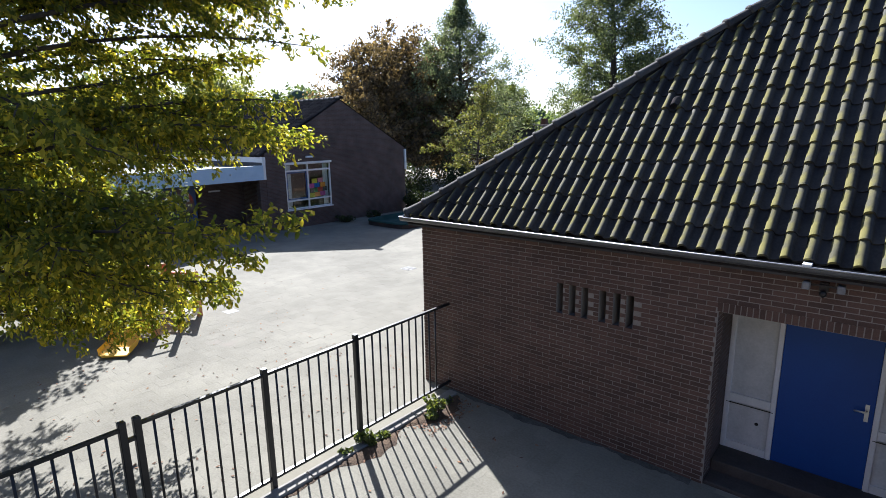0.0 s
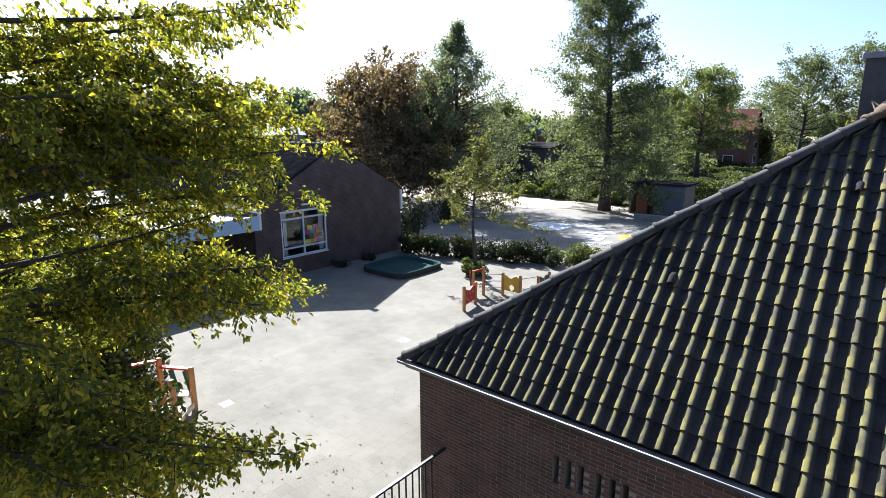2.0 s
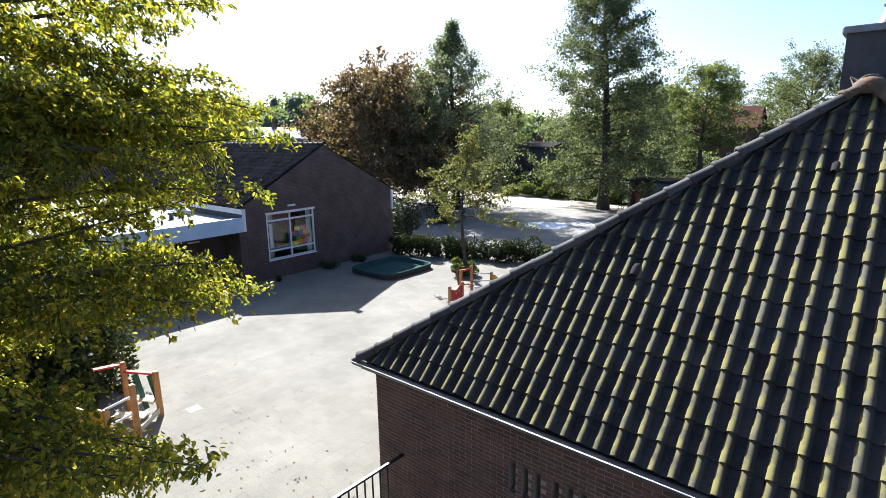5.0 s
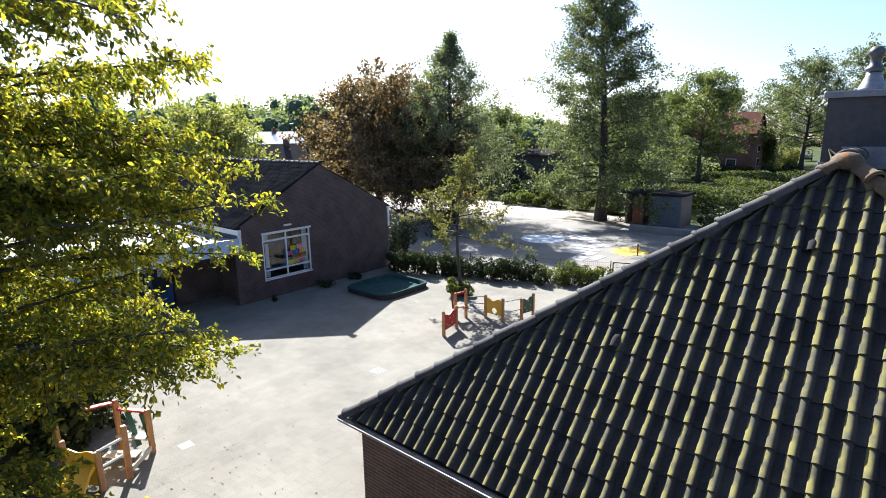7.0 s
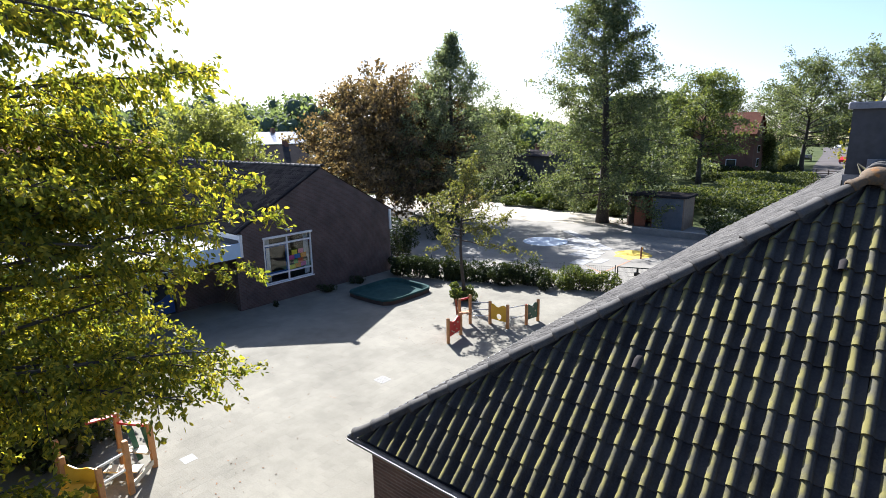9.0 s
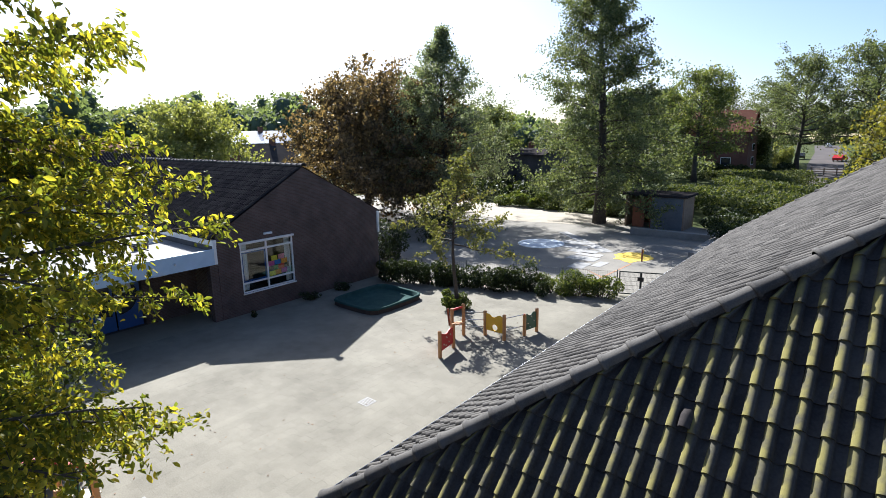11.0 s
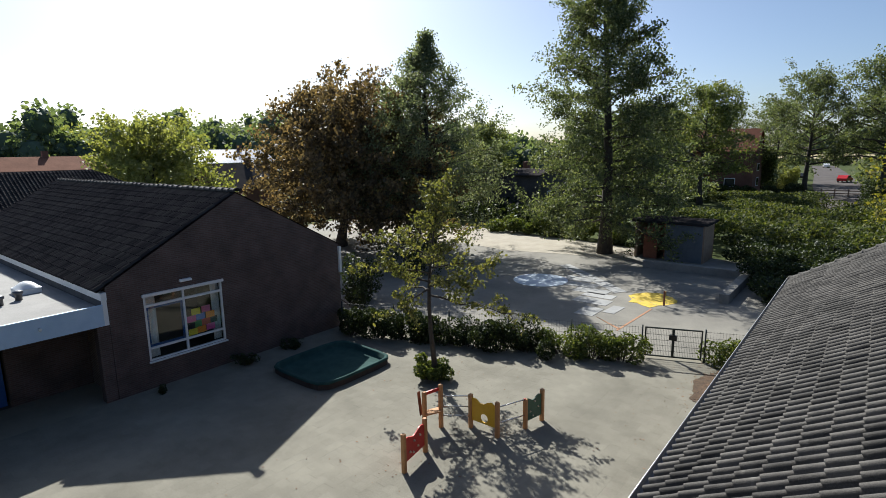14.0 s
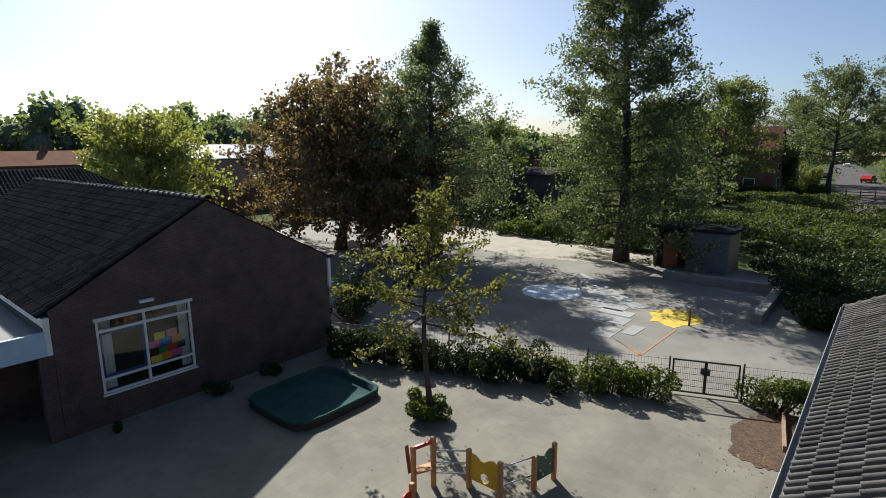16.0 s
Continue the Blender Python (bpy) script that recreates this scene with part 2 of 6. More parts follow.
PAINT_YELLOW = mat("yellow_paint", (0.52, 0.36, 0.03), (0.64, 0.46, 0.06), 2, 0.8, 0.2, 40, c3=(0.20, 0.18, 0.13), spots=0.30)
PAINT_ORANGE = mat("orange_paint", (0.30, 0.145, 0.075), (0.40, 0.205, 0.110), 2, 0.8, 0.2, 40)
SLAB = mat("pale_slab", (0.27, 0.27, 0.262), (0.34, 0.335, 0.325), 2, 0.85, 0.3, 40, each=0.3)
SHED_WALL = mat("shed_boards", (0.23, 0.15, 0.10), (0.34, 0.23, 0.155), 3, 0.85, 0.4, 40)
SHED_BROWN = mat("shed_dark_wood", (0.16, 0.055, 0.030), (0.24, 0.090, 0.05), 3, 0.8, 0.4, 40)
SHED_GREY = mat("shed_grey_panel", (0.11, 0.125, 0.14), (0.16, 0.175, 0.19), 1.5, 0.8, 0.2, 30)
STEP = mat("step_stone", (0.045, 0.036, 0.031), (0.080, 0.066, 0.058), 3, 0.85, 0.3, 40)
# dark paint stands in for the dimness inside the room and vent slots
UNLIT_DARK = mat("unlit_dark", (0.05, 0.045, 0.04), (0.09, 0.08, 0.07), 2, 0.9, 0.1, 20)
CURTAIN = mat("curtain_cloth", (0.62, 0.63, 0.62), (0.74, 0.75, 0.74), 6, 0.9, 0.1, 60)
GLASS = glass_mat("window_glass")
ORANGE_ROOF = mat("orange_roof_tile", (0.17, 0.080, 0.052), (0.24, 0.115, 0.076), 0.6, 0.95, 0.2, 6, gloss=0.1)
RED_ROOF = mat("red_roof_tile", (0.095, 0.034, 0.022), (0.150, 0.055, 0.034), 0.6, 0.95, 0.3, 6, gloss=0.2)
PALE_ROOF = mat("shiny_roof", (0.50, 0.51, 0.53), (0.62, 0.63, 0.65), 0.6, 0.24, 0.1, 6, metal=0.8)
HOUSE_WALL = mat("house_brick", (0.115, 0.052, 0.038), (0.18, 0.085, 0.062), 0.8, 0.9, 0.2, 10)
DARK_WALL = mat("dark_boarding", (0.035, 0.035, 0.038), (0.07, 0.07, 0.075), 0.8, 0.8, 0.2, 10)
CAR_RED = mat("car_red", (0.42, 0.02, 0.025), (0.48, 0.03, 0.035), 1, 0.25, 0, 10)
CAR_WHITE = mat("car_white", (0.68, 0.69, 0.70), (0.74, 0.75, 0.76), 1, 0.25, 0, 10)
CAR_DARK = mat("car_dark", (0.02, 0.022, 0.026), (0.035, 0.037, 0.042), 1, 0.25, 0, 10)
RUBBER = mat("rubber", (0.02, 0.02, 0.02), (0.03, 0.03, 0.03), 3, 0.8, 0.1, 30)
CAR_GLASS = mat("car_glass", (0.02, 0.025, 0.03), (0.03, 0.035, 0.04), 1, 0.08, 0, 10)
PAPER_WHITE = mat("paper_white", (0.50, 0.52, 0.54), (0.58, 0.60, 0.62), 4, 0.8, 0.0)
LITTER = mat("leaf_litter", (0.085, 0.045, 0.026), (0.24, 0.125, 0.065), 6, 0.9, 0.3, 40, each=0.6)

LEAF_NEAR = leaf_mat("leaves_near", (0.078, 0.104, 0.024), (0.172, 0.188, 0.036), (0.46, 0.385, 0.056), 0.58)
LEAF_SMALL = leaf_mat("leaves_small_tree", (0.076, 0.088, 0.034), (0.135, 0.145, 0.056), (0.235, 0.220, 0.100), 0.44)
LEAF_ALDER = leaf_mat("leaves_alder", (0.060, 0.080, 0.042), (0.112, 0.138, 0.074), (0.195, 0.215, 0.112), 0.46, 0.55, (1.42, 1.40, 0.66))
LEAF_AIRY = leaf_mat("leaves_far_alder", (0.090, 0.112, 0.070), (0.160, 0.185, 0.112), (0.25, 0.265, 0.165), 0.50, 0.55, (1.35, 1.38, 0.78))
LEAF_COPPER = leaf_mat("leaves_copper", (0.058, 0.050, 0.034), (0.122, 0.098, 0.062), (0.25, 0.190, 0.108), 0.48, 0.55, (1.5, 1.28, 0.68))
LEAF_LIGHT = leaf_mat("leaves_light", (0.082, 0.112, 0.042), (0.132, 0.160, 0.062), (0.20, 0.22, 0.090), 0.42)
LEAF_LIME = leaf_mat("leaves_lime", (0.15, 0.175, 0.068), (0.22, 0.24, 0.100), (0.32, 0.325, 0.15), 0.46)
LEAF_HEDGE = leaf_mat("leaves_hedge", (0.013, 0.023, 0.009), (0.028, 0.043, 0.015), (0.066, 0.084, 0.028), 0.24)
LEAF_SHRUB = leaf_mat("leaves_shrub", (0.040, 0.064, 0.017), (0.088, 0.118, 0.032), (0.18, 0.20, 0.068), 0.40)
LEAF_THICKET = leaf_mat("leaves_thicket", (0.026, 0.040, 0.014), (0.056, 0.075, 0.026), (0.145, 0.155, 0.058), 0.36, 0.7)
# distance haze is mixed into these leaves; darker cores stand for shaded inner foliage
LEAF_HAZY_WOODS = leaf_mat("leaves_hazy_woods", (0.095, 0.130, 0.088), (0.128, 0.168, 0.110), (0.165, 0.205, 0.130), 0.48)
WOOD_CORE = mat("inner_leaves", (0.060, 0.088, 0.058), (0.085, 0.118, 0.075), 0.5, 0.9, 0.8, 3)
LEAF_YELLOW = leaf_mat("leaves_yellow", (0.12, 0.125, 0.032), (0.18, 0.17, 0.046), (0.26, 0.23, 0.06), 0.45)


# ---- builders ----
class Solid:
    """Gathers boxes, beams, tubes and sheets into one mesh."""

    def __init__(self):
        self.v, self.f, self.smooth = [], [], []

    def put(self, pts, faces, smooth=False):
        o = len(self.v)
        self.v += [tuple(p) for p in pts]
        self.f += [tuple(o + i for i in f) for f in faces]
        self.smooth += [smooth] * len(faces)
        return self

    def box(self, x0, x1, y0, y1, z0, z1):
        p = [(x, y, z) for z in (z0, z1) for x, y in ((x0, y0), (x1, y0), (x1, y1), (x0, y1))]
        return self.put(p, [(3, 2, 1, 0), (4, 5, 6, 7), (0, 1, 5, 4), (1, 2, 6, 5), (2, 3, 7, 6), (3, 0, 4, 7)])

    def soft(self, x0, x1, y0, y1, z0, z1, c=0.01):
        """A box with chamfered upright and top edges."""
        ring = lambda e, z: [(x0 + c + e, y0 + e, z), (x1 - c - e, y0 + e, z), (x1 - e, y0 + c + e, z), (x1 - e, y1 - c - e, z),
                             (x1 - c - e, y1 - e, z), (x0 + c + e, y1 - e, z), (x0 + e, y1 - c - e, z), (x0 + e, y0 + c + e, z)]
        p = ring(0, z0) + ring(0, z1 - c) + ring(c * 0.7, z1)
        f = [tuple(range(7, -1, -1)), tuple(range(16, 24))]
        for k in (0, 8):
            f += [(k + i, k + (i + 1) % 8, k + 8 + (i + 1) % 8, k + 8 + i) for i in range(8)]
        return self.put(p, f)

    def beam(self, a, b, w, h):
        """A bar of w across and h high from a to b."""
        a, b = Vector(a), Vector(b)
        d = (b - a).normalized()
        up = Vector((0, 0, 1)) if abs(d.z) < 0.95 else Vector((0, 1, 0))
        s = d.cross(up).normalized() * (w / 2)
        u = s.cross(d).normalized() * (h / 2)
        p = [q + k for q in (a, b) for k in (-s - u, s - u, s + u, -s + u)]
        return self.put(p, [(0, 1, 2, 3), (7, 6, 5, 4), (0, 4, 5, 1), (1, 5, 6, 2), (2, 6, 7, 3), (3, 7, 4, 0)])

    def tube(self, pts, radii, k=8, caps=True):
        pts = [Vector(p) for p in pts]
        n, ring = len(pts), []
        for i, p in enumerate(pts):
            d = (pts[min(i + 1, n - 1)] - pts[max(i - 1, 0)]).normalized()
            ref = Vector((1, 0, 0)) if abs(d.x) < 0.8 else Vector((0, 1, 0))
            s = d.cross(ref).normalized()
            u = s.cross(d)
            r = radii[i] if hasattr(radii, "__len__") else radii
            ring += [p + (s * math.cos(2 * math.pi * j / k) + u * math.sin(2 * math.pi * j / k)) * r for j in range(k)]
        f = [(i * k + j, (i + 1) * k + j, (i + 1) * k + (j + 1) % k, i * k + (j + 1) % k) for i in range(n - 1) for j in range(k)]
        self.put(ring, f, True)
        if caps:
            o = len(self.v) - len(ring)
            self.f += [tuple(o + j for j in range(k)), tuple(o + (n - 1) * k + j for j in range(k - 1, -1, -1))]
            self.smooth += [False, False]
        return self

    def lathe(self, c, rings, k=16):
        """rings: (radius, height) from below upward round the upright axis at c."""
        p = [(c[0] + r * math.cos(2 * math.pi * j / k), c[1] + r * math.sin(2 * math.pi * j / k), c[2] + z) for r, z in rings for j in range(k)]
        f = [(i * k + j, i * k + (j + 1) % k, (i + 1) * k + (j + 1) % k, (i + 1) * k + j) for i in range(len(rings) - 1) for j in range(k)]
        self.put(p, f, True)
        o = len(self.v) - len(p)
        self.f += [tuple(o + j for j in range(k - 1, -1, -1)), tuple(o + (len(rings) - 1) * k + j for j in range(k))]
        self.smooth += [False, False]
        return self

    def prism(self, poly, push):
        """A flat polygon thickened by the vector push."""
        n, push = len(poly), Vector(push)
        p = [Vector(q) for q in poly] + [Vector(q) + push for q in poly]
        return self.put(p, [tuple(range(n)), tuple(range(2 * n - 1, n - 1, -1))] + [(i, n + i, n + (i + 1) % n, (i + 1) % n) for i in range(n)])

    def panel(self, x0, x1, z0, z1, holes, y0, y1, turn=False):
        """A wall with openings (a0, a1, z0, z1), between two depths; turn: it runs along y."""
        xs = sorted({x0, x1, *[h[i] for h in holes for i in (0, 1)]})
        zs = sorted({z0, z1, *[h[i] for h in holes for i in (2, 3)]})
        nx, nz = len(xs) - 1, len(zs) - 1
        full = {(i, k) for i in range(nx) for k in range(nz)
                if not any(h[0] <= (xs[i] + xs[i + 1]) / 2 <= h[1] and h[2] <= (zs[k] + zs[k + 1]) / 2 <= h[3] for h in holes)}
        at = lambda i, k, d: (d * (nx + 1) + i) * (nz + 1) + k
        pts = [(y, x, z) if turn else (x, y, z) for y in (y0, y1) for x in xs for z in zs]
        f = []
        for i, k in full:
            for d in (0, 1):
                f.append((at(i, k, d), at(i + 1, k, d), at(i + 1, k + 1, d), at(i, k + 1, d)))
            for di, dk, a, b in ((-1, 0, (i, k), (i, k + 1)), (1, 0, (i + 1, k), (i + 1, k + 1)), (0, -1, (i, k), (i + 1, k)), (0, 1, (i, k + 1), (i + 1, k + 1))):
                if (i + di, k + dk) not in full:
                    f.append((at(*a, 0), at(*b, 0), at(*b, 1), at(*a, 1)))
        return self.put(pts, f)

    def mesh(self, name, material):
        me = bpy.data.meshes.new(name)
        me.from_pydata(self.v, [], self.f)
        me.polygons.foreach_set("use_smooth", self.smooth)
        if material:
            me.materials.append(material)
        bm = bmesh.new()
        bm.from_mesh(me)
        bmesh.ops.delete(bm, geom=[v for v in bm.verts if not v.link_faces], context="VERTS")
        bmesh.ops.recalc_face_normals(bm, faces=bm.faces)
        bm.to_mesh(me)
        bm.free()
        me.update()
        return me


def thing(name, place, label, category, group="", kind=""):
    ob = new(name)
    ob.location = place
    ob.empty_display_size = 0.2
    return tagged(ob, label, category, group, kind)


def single(name, solid, material, label, category, group="", kind=""):
    return tagged(new(name, solid.mesh(name, material)), label, category, group, kind)


def leaf_mesh(name, centres, size, material, seed, droop=0.3, fine=True, ways=None, lie=1.0, slim=0.30):
    """Many small leaves as one mesh, each a folded blade of its own. ways: where their tips point; lie: how far their faces stray from facing up."""
    rng = np.random.default_rng(seed)
    c = np.asarray(centres, float)
    n = len(c)
    d = rng.normal(size=(n, 3)) if ways is None else np.array(ways, float)
    d[:, 2] -= droop
    d /= np.linalg.norm(d, axis=1)[:, None]
    r = rng.normal(size=(n, 3)) * lie
    if lie < 1:
        r[:, 2] += 1
    s = np.cross(d, r)
    s /= np.linalg.norm(s, axis=1)[:, None]
    u = np.cross(s, d)
    L = (size * rng.uniform(0.65, 1.3, n))[:, None]
    w = L * slim
    if fine:
        pts = np.stack([c - d * L * .5, c - d * L * .12 + s * w + u * L * .10, c + d * L * .25 + s * w * .75 + u * L * .08, c + d * L * .5 - u * L * .06,
                        c + d * L * .25 - s * w * .75 + u * L * .08, c - d * L * .12 - s * w + u * L * .10], 1).reshape(-1, 3)
        idx = (np.arange(n)[:, None, None] * 6 + np.array([[0, 1, 2, 3], [0, 3, 4, 5]])[None]).reshape(-1)
        faces = 2 * n
    else:
        pts = np.stack([c - d * L * .5, c + s * w * 1.25 + u * L * .1, c + d * L * .5, c - s * w * 1.25 + u * L * .1], 1).reshape(-1, 3)
        idx = (np.arange(n)[:, None] * 4 + np.array([0, 1, 2, 3])[None]).reshape(-1)
        faces = n
    me = bpy.data.meshes.new(name)
    me.vertices.add(len(pts))
    me.vertices.foreach_set("co", pts.astype(np.float32).ravel())
    me.loops.add(len(idx))
    me.loops.foreach_set("vertex_index", idx.astype(np.int32))
    me.polygons.add(faces)
    me.polygons.foreach_set("loop_start", np.arange(0, faces * 4, 4, dtype=np.int32))
    me.materials.append(material)
    me.update(calc_edges=True)
    return me


def grow(name, base, height, trunk_r, radius, seed, label, leaves, leaf, material, first=0.2, limbs=26, rise=(10, 45), shape=None, spread=0.35,
         reach=None, lean=(0, 0), twigs=7, droop=0.3, fine=True, fork=1.0, hang=0.0, thin=0.55, flat=0.7, extra=(), airy=0.0, stout=1.0, twig=(0.18, 0.36), category="tree"):
    """A tree: tapered trunk and limbs, and a crown of single leaves round the twigs. shape(u): share of the radius at height share u."""
    rng = np.random.default_rng(seed)
    shape = shape or (lambda u: math.sin(math.pi * (0.12 + 0.88 * u) ** 0.8) ** 0.6)
    bx, by, bz = base
    stem = lambda u: np.array([bx + lean[0] * u + 0.15 * math.sin(5 * u + seed), by + lean[1] * u + 0.15 * math.cos(4 * u + seed), bz + height * u * fork])
    wood, spots = Solid(), []
    us = np.linspace(0, 1, 9)
    wood.tube([stem(u) - (np.array([0, 0, 0.15]) if u == 0 else 0) for u in us], [trunk_r * (1.35 if u == 0 else (1 - 0.93 * u)) for u in us], 10)
    for i in range(limbs + len(extra)):
        u = first + (0.98 - first) * (i + rng.uniform(0.1, 0.9)) / limbs
        az = i * 2.399963 + rng.uniform(-0.4, 0.4)
        length = radius * max(shape((u - first) / (1 - first)), 0.12) * rng.uniform(0.84, 1.08)
        if reach:
            length *= reach(az, (u - first) / (1 - first))
        el = radians(rise[0] + (rise[1] - rise[0]) * (u - first) / (1 - first) + rng.uniform(-8, 8))
        if i >= limbs:
            az, u, length, el = extra[i - limbs]
        p0 = stem(u * 0.97)
        d = np.array([math.cos(az) * math.cos(el), math.sin(az) * math.cos(el), math.sin(el)])
        pts = []
        for s in np.linspace(0, 1, 6):
            q = p0 + d * length * s + np.array([0, 0, -hang * length * s * s]) + rng.normal(size=3) * np.array([0.05, 0.05, 0.04]) * length * s
            pts.append(q)
        r0 = min(trunk_r * 0.34 * (1.05 - u) + 0.010 + 0.004 * length, trunk_r * 0.5) * stout
        wood.tube(pts, [r0 * (1 - 0.85 * s) for s in np.linspace(0, 1, 6)], 6, False)
        for j in range(twigs):
            s = 0.25 + 0.75 * (j + rng.uniform(0, 1)) / twigs
            k = min(int(s * 5), 4)
            a = pts[k] + (pts[k + 1] - pts[k]) * (s * 5 - k)
            e = d * 0.55 + rng.normal(size=3) * 0.62
            e /= np.linalg.norm(e)
            tl = length * rng.uniform(*twig) + 0.15
            mid = a + e * tl * 0.5 + rng.normal(size=3) * 0.04 * tl
            end = a + e * tl + np.array([0, 0, -0.10 * tl])
            wood.tube([a, mid, end], [r0 * 0.28 * (1 - 0.6 * s) + 0.004, r0 * 0.18 * (1 - 0.6 * s) + 0.003, 0.003], 4, False)
            spots.append((a, mid, end, tl * (1 - airy * max(0, u - first) / (1 - first))))
    per = max(int(leaves / len(spots)), 1)
    cs = []
    for a, mid, end, tl in spots:
        n = int(per * rng.uniform(0.5, 1.5) * max(0.05, min(1.6, thin + 0.5 * tl / (0.3 * radius))))
        w = rng.uniform(0.1, 1.1, n)[:, None]
        q = np.where(w < 0.5, a + (mid - a) * w * 2, mid + (end - mid) * (w - 0.5) * 2)
        cs.append(q + rng.normal(size=(n, 3)) * np.array([spread, spread, spread * flat]))
    tree = thing(name, base, label, category)
    t = part("trunk", wood, BARK, tree)
    c = part("crown", leaf_mesh("crown", np.concatenate(cs), leaf, material, seed, droop, fine), None, tree)
    for ob in (t, c):
        ob.matrix_parent_inverse = Matrix.Translation(-Vector(base))
    return tree


def fan_tree(name, base, height, trunk_r, tips, others, radius, seed, label, leaf, material):
    """A broad tree in tiers: limbs to given tips and others all round, each a flat fan of side branches and leafy shoots."""
    rng = np.random.default_rng(seed)
    b = np.array(base, float)
    stem = lambda z: b + np.array([0.12 * math.sin(0.6 * z + 1), 0.12 * math.cos(0.5 * z), z])
    wood = Solid()
    zs = np.linspace(-0.15, height, 10)
    wood.tube([stem(z) for z in zs], [trunk_r * (1.3 if z < 0 else 1 - 0.9 * z / height) for z in zs], 12)
    rows = [(np.array(t, float), z, w) for t, z, w in tips]
    for i in range(others):
        u = (i + rng.uniform(0.2, 0.8)) / others
        az = i * 2.399963 + rng.uniform(-0.3, 0.3)
        r = radius * (0.80 + 0.2 * math.sin(math.pi * u)) * (1 - 0.45 * max(0, u - 0.5) * 2) * rng.uniform(0.85, 1.05)
        z = 2.7 + 2.4 * u if u < 0.5 else 5.2 + 3.0 * u
        if 0 < math.degrees(az) % 360 < 120:
            r *= 0.70
        rows.append((b + np.array([r * math.cos(az), r * math.sin(az), z + 0.2 + 0.6 * u]), z, 0.85))
    up = np.array([0, 0, 1.0])
    at, way = [], []
    for tip, z0, width in rows:
        p0 = stem(z0)
        L = np.linalg.norm(tip - p0)
        d = (tip - p0) / L
        bend = rng.normal(size=3) * 0.05 * L
        arch = 0.30 if tip[2] > 4 else 0.08
        path = lambda v: p0 + (tip - p0) * v + up * arch * L * v * (1 - v) + bend * math.sin(math.pi * v)
        vs = np.linspace(0, 1, 9)
        r0 = 0.022 + 0.005 * L
        wood.tube([path(v) for v in vs], [r0 * (1 - 0.88 * v) for v in vs], 7, False)
        k = 0
        v = 0.20
        while v < 0.99:
            v += 0.136 / L * rng.uniform(0.75, 1.3)
            k += 1
            if rng.uniform() < (0.45 if v < 0.45 else 0.12) or v > 1:
                continue
            a = path(v)
            tan = path(min(v + 0.02, 1.0)) - path(min(v + 0.02, 1.0) - 0.04)
            tan /= np.linalg.norm(tan)
            side = np.cross(tan, up) * (1 if k % 2 else -1)
            e = tan * 0.75 + side * rng.uniform(0.55, 1.0) + up * rng.normal() * 0.42
            e /= np.linalg.norm(e)
            bl = width * min(1, (1 - v) * 2.0 + 0.30) * rng.uniform(0.55, 1.15)
            sag = 0.28 * bl
            branch = lambda q: a + e * bl * q - up * sag * q * q
            wood.tube([branch(0), branch(0.5), branch(1)], [0.010, 0.007, 0.003], 4, False)
            n = max(int(bl / 0.10), 2)
            for j in range(n + 1):
                q = 0.12 + 0.88 * j / n
                c = branch(q)
                f = e * 0.7 + np.cross(e, up) * (1 if j % 2 else -1) * rng.uniform(0.4, 1.0) + rng.normal(size=3) * np.array([0.25, 0.25, 0.45]) - up * 0.15
                f = e if j == n else f / np.linalg.norm(f)
                sl = rng.uniform(0.10, 0.26)
                m = rng.integers(10, 16)
                w = rng.uniform(0.05, 1.05, m)[:, None]
                at.append(c + f * sl * w + rng.normal(size=(m, 3)) * np.array([0.04, 0.04, 0.05]))
                way.append(f * 0.55 + rng.normal(size=(m, 3)) * 0.55 - up * 0.50)
    tree = thing(name, base, label, "tree")
    part("trunk", wood, BARK, tree)
    part("crown", leaf_mesh("crown", np.concatenate(at), leaf, material, seed, 0, True, np.concatenate(way), 0.8, 0.23), None, tree)
    return tree


def bush(name, centre, size, n, leaf, material, seed, label, category="shrub", kind="", fine=False, parent=None, lumps=9):
    """A shrub: leaves in uneven lumps within a box-like body over short stems."""
    rng = np.random.default_rng(seed)
    cx, cy, cz = centre
    sx, sy, sz = size
    k = rng.uniform(-1, 1, (lumps, 3)) * np.array([sx * .75, sy * .75, sz * .36]) + np.array([cx, cy, cz + sz * .55])
    which = rng.integers(0, lumps, n)
    q = rng.normal(size=(n, 3))
    q /= np.linalg.norm(q, axis=1)[:, None]
    rad = rng.uniform(0.55, 1.0, n)[:, None] ** 0.5
    p = k[which] + q * rad * np.array([sx, sy, sz * 0.8]) * rng.uniform(0.28, 0.5, lumps)[which][:, None]
    p[:, 2] = np.clip(p[:, 2], cz + 0.02, None)
    stems = Solid()
    for i in range(lumps):
        b = (cx + (k[i][0] - cx) * 0.35, cy + (k[i][1] - cy) * 0.35, cz - 0.05)
        stems.tube([b, (Vector(b) + Vector(k[i])) / 2 + Vector((0.03, 0.02, 0.02)), k[i]], [0.03, 0.02, 0.008], 5, False)
    top = thing(name, centre, label, category, kind=kind)
    for nm, me, mt in (("stem", stems.mesh("stem", BARK), None), ("foliage", leaf_mesh("foliage", p, leaf, material, seed + 1, 0.1, fine), None)):
        ob = part(nm, me, mt, top)
        ob.matrix_parent_inverse = Matrix.Translation(-Vector(centre))
    return top


def part(name, solid, material, parent, label=""):
    """One mesh under a thing or a part; its points are given in the world."""
    ob = new(name, solid.mesh(name, material) if isinstance(solid, Solid) else solid)
    ob.parent = parent
    if parent.parent is None:
        ob.matrix_parent_inverse = parent.matrix_basis.inverted()
    return tagged(ob, label)


